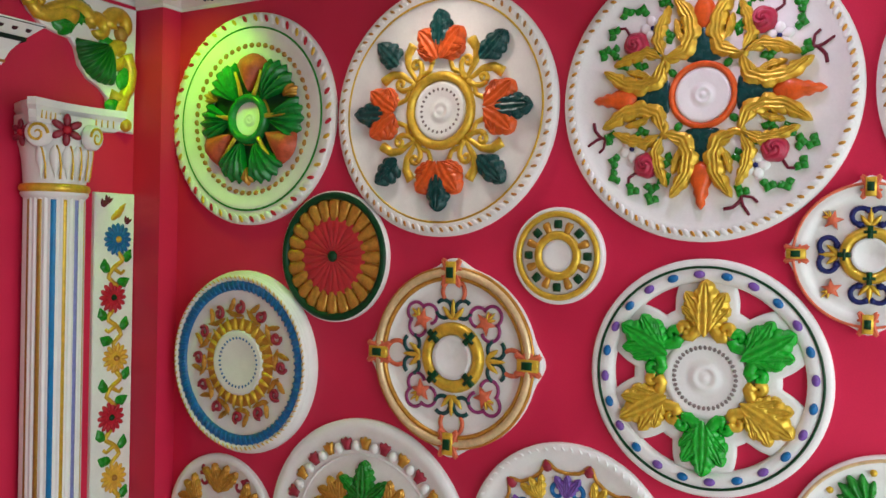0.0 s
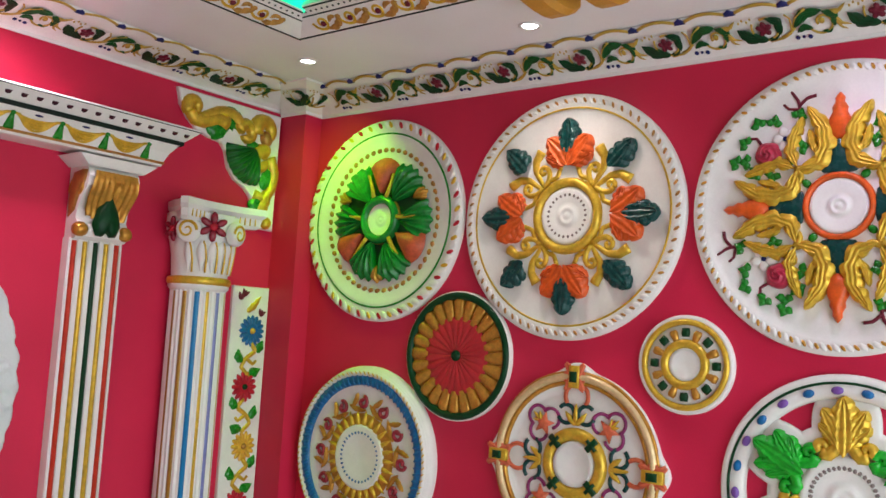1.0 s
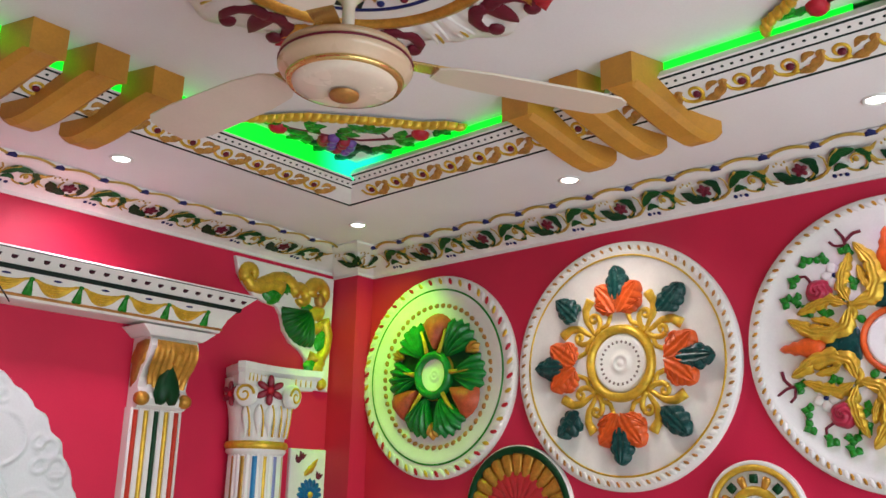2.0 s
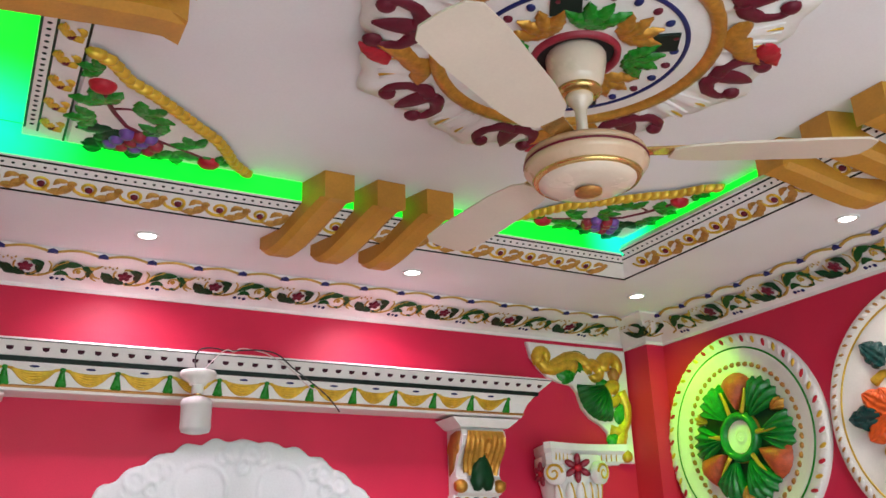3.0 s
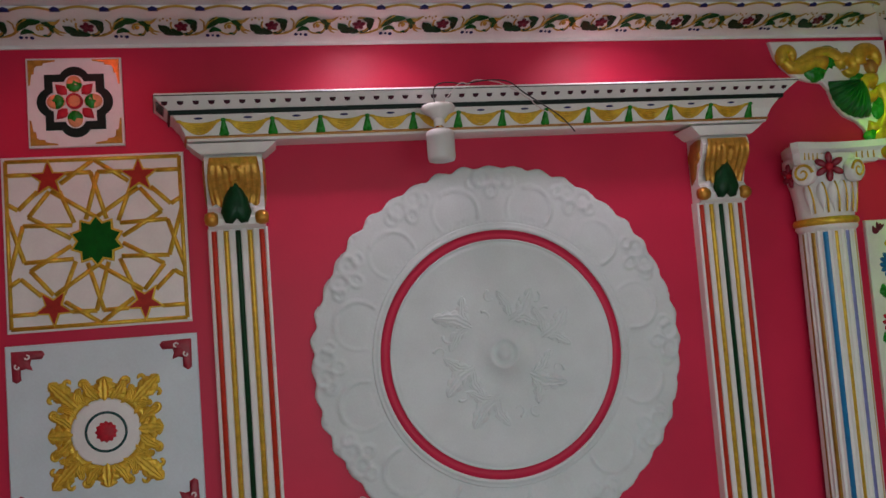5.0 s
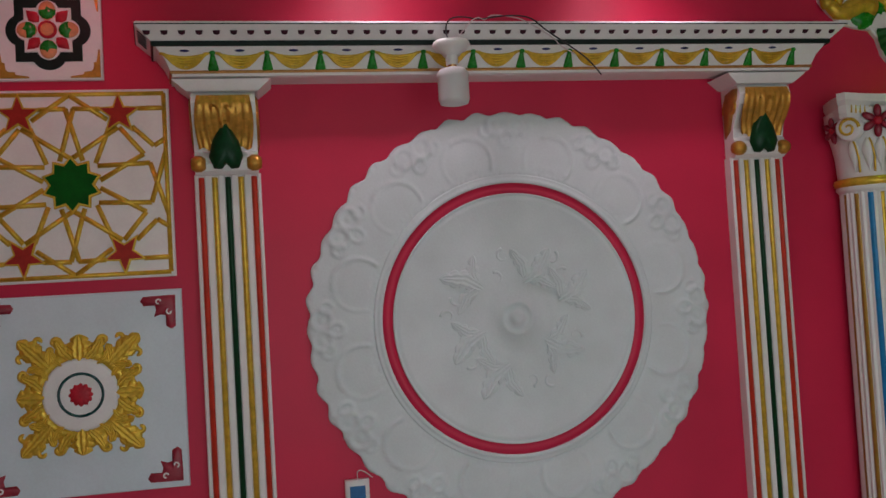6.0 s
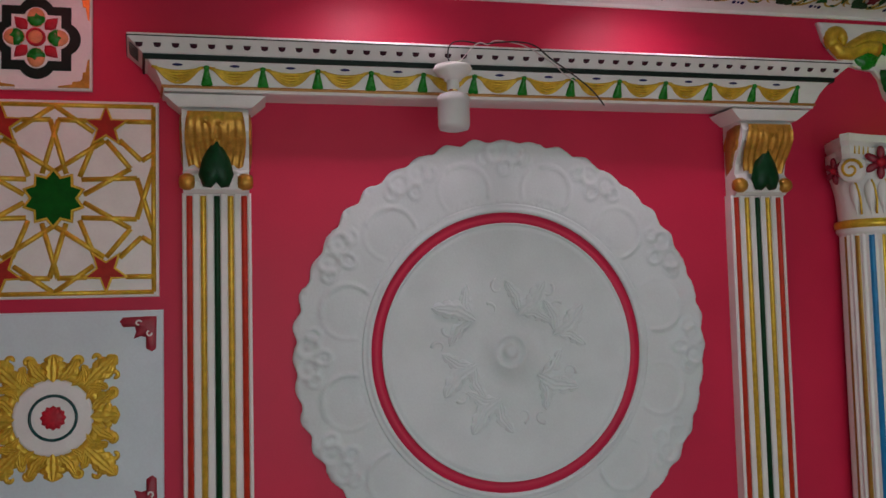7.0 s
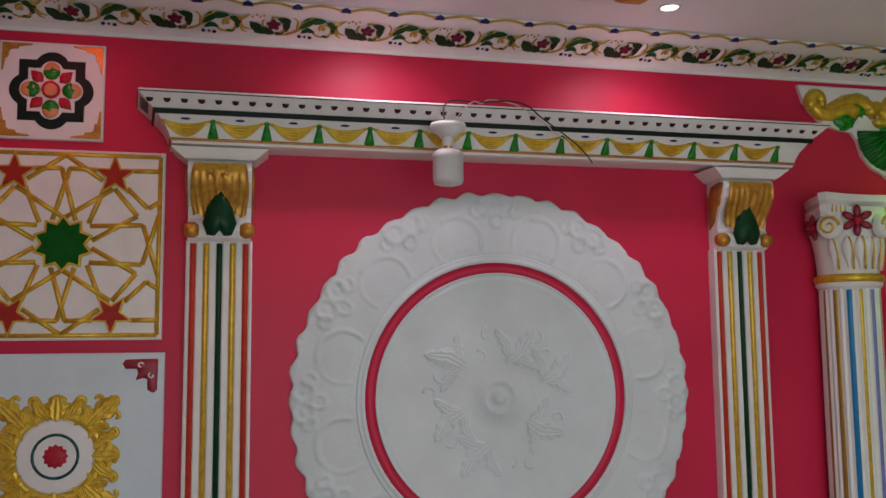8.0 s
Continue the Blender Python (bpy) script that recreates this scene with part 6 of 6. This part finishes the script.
around(E_, "ray", MB().pillow([(-0.010, 0.0), (0.010, 0.0), (0.009, 0.024), (0.0, 0.062), (-0.009, 0.024)], 0.014).mesh("ray", GOLD), R * 0.345, 0.016, 26)
part("hub", MB().lathe([(0.128, 0.014), (0.126, 0.026), (0.118, 0.028), (0.07, 0.018), (0, 0.016)], 48).mesh("hub", WHITE), E_)
around(E_, "blue_dot", MB().disc(0.005, 0.007, 0.005, n=6).mesh("blue_dot", BLUE), 0.096, 0.021, 34)

# Q: ringed medallion with four clasps
def clasped(y, z, R, label, c1, c2, c3, s):
    q = medallion(y, z, label)
    part("plate", MB().field(lambda a: R * (0.945 + 0.085 * max(0.0, math.cos(4 * a)) ** 5), lambda u, a: 0.012 + 0.014 * max(0.0, min(1, (u - 0.80) / 0.06)), 24, 192).mesh("plate", WHITE), q)
    if c2 is NAVY:
        ring(q, "rim_line", R * 0.93, 0.008, 0.005, 0.025, CORAL, seg=96)
    else:
        ring(q, "pale_ring", R * 0.885, 0.030, 0.020, 0.022, GOLDW, seg=96)
        ring(q, "gold_ring", R * 0.930, 0.012, 0.010, 0.023, BRONZEG, seg=96)
        ring(q, "gold_ring", R * 0.825, 0.016, 0.012, 0.022, BRONZEG, seg=96)
    cl_ = MB().slab(rect(0.040 * s, 0.075 * s), 0.016, 0.005).mesh("clasp", GOLD)
    gm = MB().slab(rect(0.026 * s, 0.036 * s), 0.010, 0.004).mesh("gem", DKGREEN)
    hks = []
    for e in (-1, 1):
        hks.append(MB().tube(arc(0.034 * s * e, 0.024 * s, 0.018 * s, 90, 90 + 200 * e, 10, 0.012 * s), 0.007 * s, 0.005 * s).tube(arc(0.034 * s * e, -0.026 * s, 0.018 * s, -90, -90 - 200 * e, 10, 0.012 * s), 0.007 * s, 0.005 * s).tube([(0.034 * s * e, 0.042 * s), (0.018 * s * e, 0.0), (0.034 * s * e, -0.044 * s)], 0.007 * s, rows=8).mesh("hook", CORAL))
    for k in range(4):
        h = part("clasp", cl_, q, polar(R * 0.885, 90 * k, 0.030))
        part("gem", gm, h, at(0, 0, 0.014), label="dark green jewel")
        for me in hks:
            part("hook", me, q, polar(R * 0.885, 90 * k, 0.034), label="orange hooked scroll")
    gold_star, cloud, eyes, top, scroll = MB(), MB(), MB(), MB(), MB()
    for d in (-52, 0, 52):
        gold_star.leaf([(0, 0), (0.022 * math.sin(radians(d)), 0.026 * math.cos(radians(d))), (0.042 * math.sin(radians(d)), 0.060 * math.cos(radians(d)))], 0.010, 0.012, 1, 0.1)
    for x, y, a0, a1 in ((-0.028, -0.004, 300, 90), (0.0, 0.032, 200, -20), (0.028, -0.004, 90, -120)):    # lobes of the outline
        cloud.tube(arc(x, y, 0.030, a0, a1, 12), 0.0052)
    for e in (-1, 1):
        eyes.tube(arc(0.032 * e, 0.0, 0.026, 90 - 110 * e, 90 - 410 * e, 16), 0.0060)
        scroll.tube(arc(0.030 * e, 0.0, 0.030, 90 + 60 * e, 90 - 200 * e, 14, 0.026), 0.0085).disc(0.012, 0.012, 0.010, at(0.034 * e, -0.026), 8).disc(0.010, 0.010, 0.010, at(0.010 * e, 0.024), 8)
    top.tube(arc(0, 0.050, 0.036, 215, -35, 16), 0.0065)
    star5 = MB().pillow(star(5, 0.042, 0.018), 0.014)
    meshes = [b.mesh(n, m) for b, n, m in ((gold_star, "fleuron", GOLD), (cloud, "cloud_line", c1), (eyes, "loop", c2), (top, "top_loop", CORAL), (star5, "star", c3), (scroll, "scroll", c2))]
    for k in range(4):
        m = polar(R * 0.500, 90 * k, 0.014, su=1.18 * s, sv=1.18 * s)
        d = polar(R * (0.64 if c2 is NAVY else 0.53), 90 * k + 45, 0.014, su=1.12 * s, sv=1.12 * s)
        part("fleuron", meshes[0], q, m @ at(0, -0.030), label="gold fleuron")
        if c2 is NAVY:
            part("scroll", meshes[5], q, m, label="navy double scroll")
        else:
            part("loop", meshes[2], q, m, label="green looped line")
            part("top_loop", meshes[3], q, m, label="coral looped line")
            part("cloud_line", meshes[1], q, d, label="plum lobed outline")
        part("star", meshes[4], q, d @ at(turn=15, su=0.9, sv=0.9), label="coral star flower")
        part("fleuron", meshes[0], q, d @ at(0, 0.012, 0.004, su=0.5, sv=0.6), label="gold fleuron")
    ring(q, "inner_ring", R * 0.300, 0.044 * s, 0.022, 0.012, GOLD)
    around(q, "cross_clasp", MB().slab(rect(0.020 * s, 0.050 * s), 0.010, 0.004).slab(rect(0.046 * s, 0.012 * s), 0.012, 0.004).mesh("cross_clasp", DKGREEN), R * 0.300, 0.028, 4, 0 if c2 is NAVY else 45, label="dark green clasp")
    part("hub", MB().lathe([(R * 0.235, 0.014), (R * 0.225, 0.028), (R * 0.18, 0.022), (0, 0.018)], 48).mesh("hub", WHITE), q)
    return q


GOLDW = mat("pale_gold_paint", (0.70, 0.52, 0.28), 0.35, 0.35, vary=0.15, scale=40)
PLUM = mat("plum_paint", (0.26, 0.03, 0.14), 0.38, vary=0.2, scale=40)
CORAL = mat("coral_paint", (0.62, 0.13, 0.06), 0.35, vary=0.2, scale=40)
clasped(-1.487, 1.150, 0.325, "white medallion with double gold rings and four jewelled clasps", PLUM, TEAL, CORAL, 1.0)
clasped(-2.748, 1.527, 0.205, "white medallion with navy scrolls and gold centre", CORAL, NAVY, CORAL, 0.68)

# G: tulip ring with green leaf
G = medallion(-1.140, 0.470, "large white medallion with maroon and gold tulips and green leaves")
R = 0.430
plate(G, R, 0.028, 0.012, 0.82)
tm = MB().pillow([(-0.012, -0.020), (0.012, -0.020), (0.014, -0.008), (0.024, 0.012), (0.022, 0.024), (0.010, 0.020), (0.0, 0.030), (-0.010, 0.020), (-0.022, 0.024), (-0.024, 0.012), (-0.014, -0.008)], 0.014)
tA, tB, tW = tm.mesh("tulip", MAROONR), tm.mesh("tulip", BRONZEG), MB().disc(0.017, 0.020, 0.014, n=10).mesh("pearl", WHITE)
for i in range(26):
    part("tulip", tA if i % 2 else tB, G, polar(R * 0.79, 360 / 26 * i + 90, 0.016))
    part("pearl", tW, G, polar(R * 0.775, 360 / 26 * (i + 0.5) + 90, 0.016))
ring(G, "line", R * 0.70, 0.010, 0.006, 0.012, WHITE)
bigl = MB().acanthus([(0, 0), (0, 0.08), (0, 0.175)], 0.055, 0.034, 5, 0.3, slant=0.25)
for s in (-1, 1):
    bigl.acanthus([(0, 0.02), (0.06 * s, 0.06), (0.115 * s, 0.105)], 0.034, 0.030, 4, 0.3).acanthus([(0, 0.02), (0.06 * s, 0.015), (0.105 * s, 0.005)], 0.028, 0.026, 3, 0.3)
around(G, "green_leaf", bigl.mesh("green_leaf", GRASS), 0.125, 0.012, 4, 90, label="large glossy green leaf", s=0.86)
around(G, "gold_leaf", spray(0.115, 0.030, 0.024, (-45, -15, 15, 45), 4, 0.4).mesh("gold_leaf", BRONZEG), 0.14, 0.012, 4, 45, label="gold leaf")
hub(G, 0.11, 0.014, 20)

# H: garland ring with blue scrolls
H_ = medallion(-1.910, 0.572, "white medallion with gold garland ring and blue scrolls")
R = 0.344
plate(H_, R, 0.026, 0.012, 0.82)
around(H_, "rope_gap", MB().disc(0.004, 0.011, 0.004, n=6).mesh("rope_gap", WHITE), R * 0.955, 0.026, 70, tilt=40)
gar = MB().tube([(-0.072, 0.012), (-0.04, -0.014), (0.0, -0.020), (0.04, -0.014), (0.072, 0.012)], 0.006, 0.006, rows=12)
around(H_, "garland", gar.mesh("garland", BRONZEG), R * 0.78, 0.014, 12, 90)
around(H_, "tie", MB().leaf([(0, -0.02), (0, 0), (0, 0.02)], 0.022, 0.012, 2, 0.3).mesh("tie", MAROONR), R * 0.80, 0.014, 12, 105)
bs = MB()
for e in (-1, 1):
    bs.tube(arc(0.032 * e, 0.0, 0.030, 180 if e > 0 else 0, (180 - 380) if e > 0 else 380, 18, 0.010), 0.009, 0.006)
around(H_, "blue_scroll", bs.mesh("blue_scroll", BLUE), R * 0.55, 0.014, 6, 90, label="blue double scroll")
around(H_, "purple_leaf", spray(0.07, 0.018, 0.016, (-35, 0, 35), 3).mesh("purple_leaf", PURPLE), R * 0.50, 0.014, 6, 90)
around(H_, "gold_leaf", spray(0.08, 0.018, 0.018, (-30, 0, 30), 3).mesh("gold_leaf", GOLD), R * 0.50, 0.014, 6, 60)
hub(H_, 0.095, 0.014, 18)

# small one low in the corner
Z_ = medallion(-0.445, 0.400, "white medallion with bronze acanthus crown and crimson curls")
R = 0.278
plate(Z_, R, 0.024, 0.012, 0.86)
around(Z_, "acanthus", spray(0.11, 0.026, 0.024, (-50, -18, 18, 50), 4).mesh("acanthus", BRONZEG), R * 0.46, 0.012, 6, 90, label="bronze acanthus")
around(Z_, "curl", cscroll(0.030, 0.009, 0.006, 1).mesh("curl", MAROONR), R * 0.68, 0.012, 6, 60, label="crimson curl")
around(Z_, "curl", cscroll(0.022, 0.007, 0.005, -1).mesh("curl", MAROONR), R * 0.80, 0.012, 6, 112, label="crimson curl")
hub(Z_, 0.09, 0.014, 16)

# K: purple and green
K_ = medallion(-2.830, 0.725, "white medallion with green leaves and purple lozenges")
R = 0.280
plate(K_, R, 0.024, 0.012, 0.86)
ring(K_, "gold_ring", R * 0.955, 0.010, 0.006, 0.024, GOLDW)
around(K_, "green_leaf", MB().palm(0.11, 48, 0.028, 5, cut=0.2).mesh("green_leaf", GRASS), R * 0.50, 0.012, 6, 60, label="green leaf")
around(K_, "lozenge", MB().slab([(-0.030, 0), (-0.018, 0.018), (0.030, 0.022), (0.022, -0.010)], 0.008, 0.003).mesh("lozenge", PURPLE), R * 0.74, 0.012, 6, 90, label="purple lozenge")
around(K_, "bead", MB().disc(0.010, 0.010, 0.008, n=8).mesh("bead", GOLD), R * 0.84, 0.014, 12, 15)
around(K_, "bead", MB().disc(0.010, 0.010, 0.008, n=8).mesh("bead", NAVY), R * 0.82, 0.014, 12, 30)
hub(K_, 0.08, 0.014, 16)

# last one of the upper row
L_ = medallion(-3.172, 1.980, "white round medallion with gold leaves in the upper row")
R = 0.420
plate(L_, R, 0.026, 0.012)
rope(L_, R, 0.025, 68, BRONZE, None, 0.945, 40, 0.0085, 0.019)
around(L_, "gold_leaf", spray(0.14, 0.034, 0.024, (-35, 0, 35), 4).mesh("gold_leaf", GOLD), 0.13, 0.012, 6, 30, label="gold leaf")
hub(L_, 0.11, 0.014, 24)
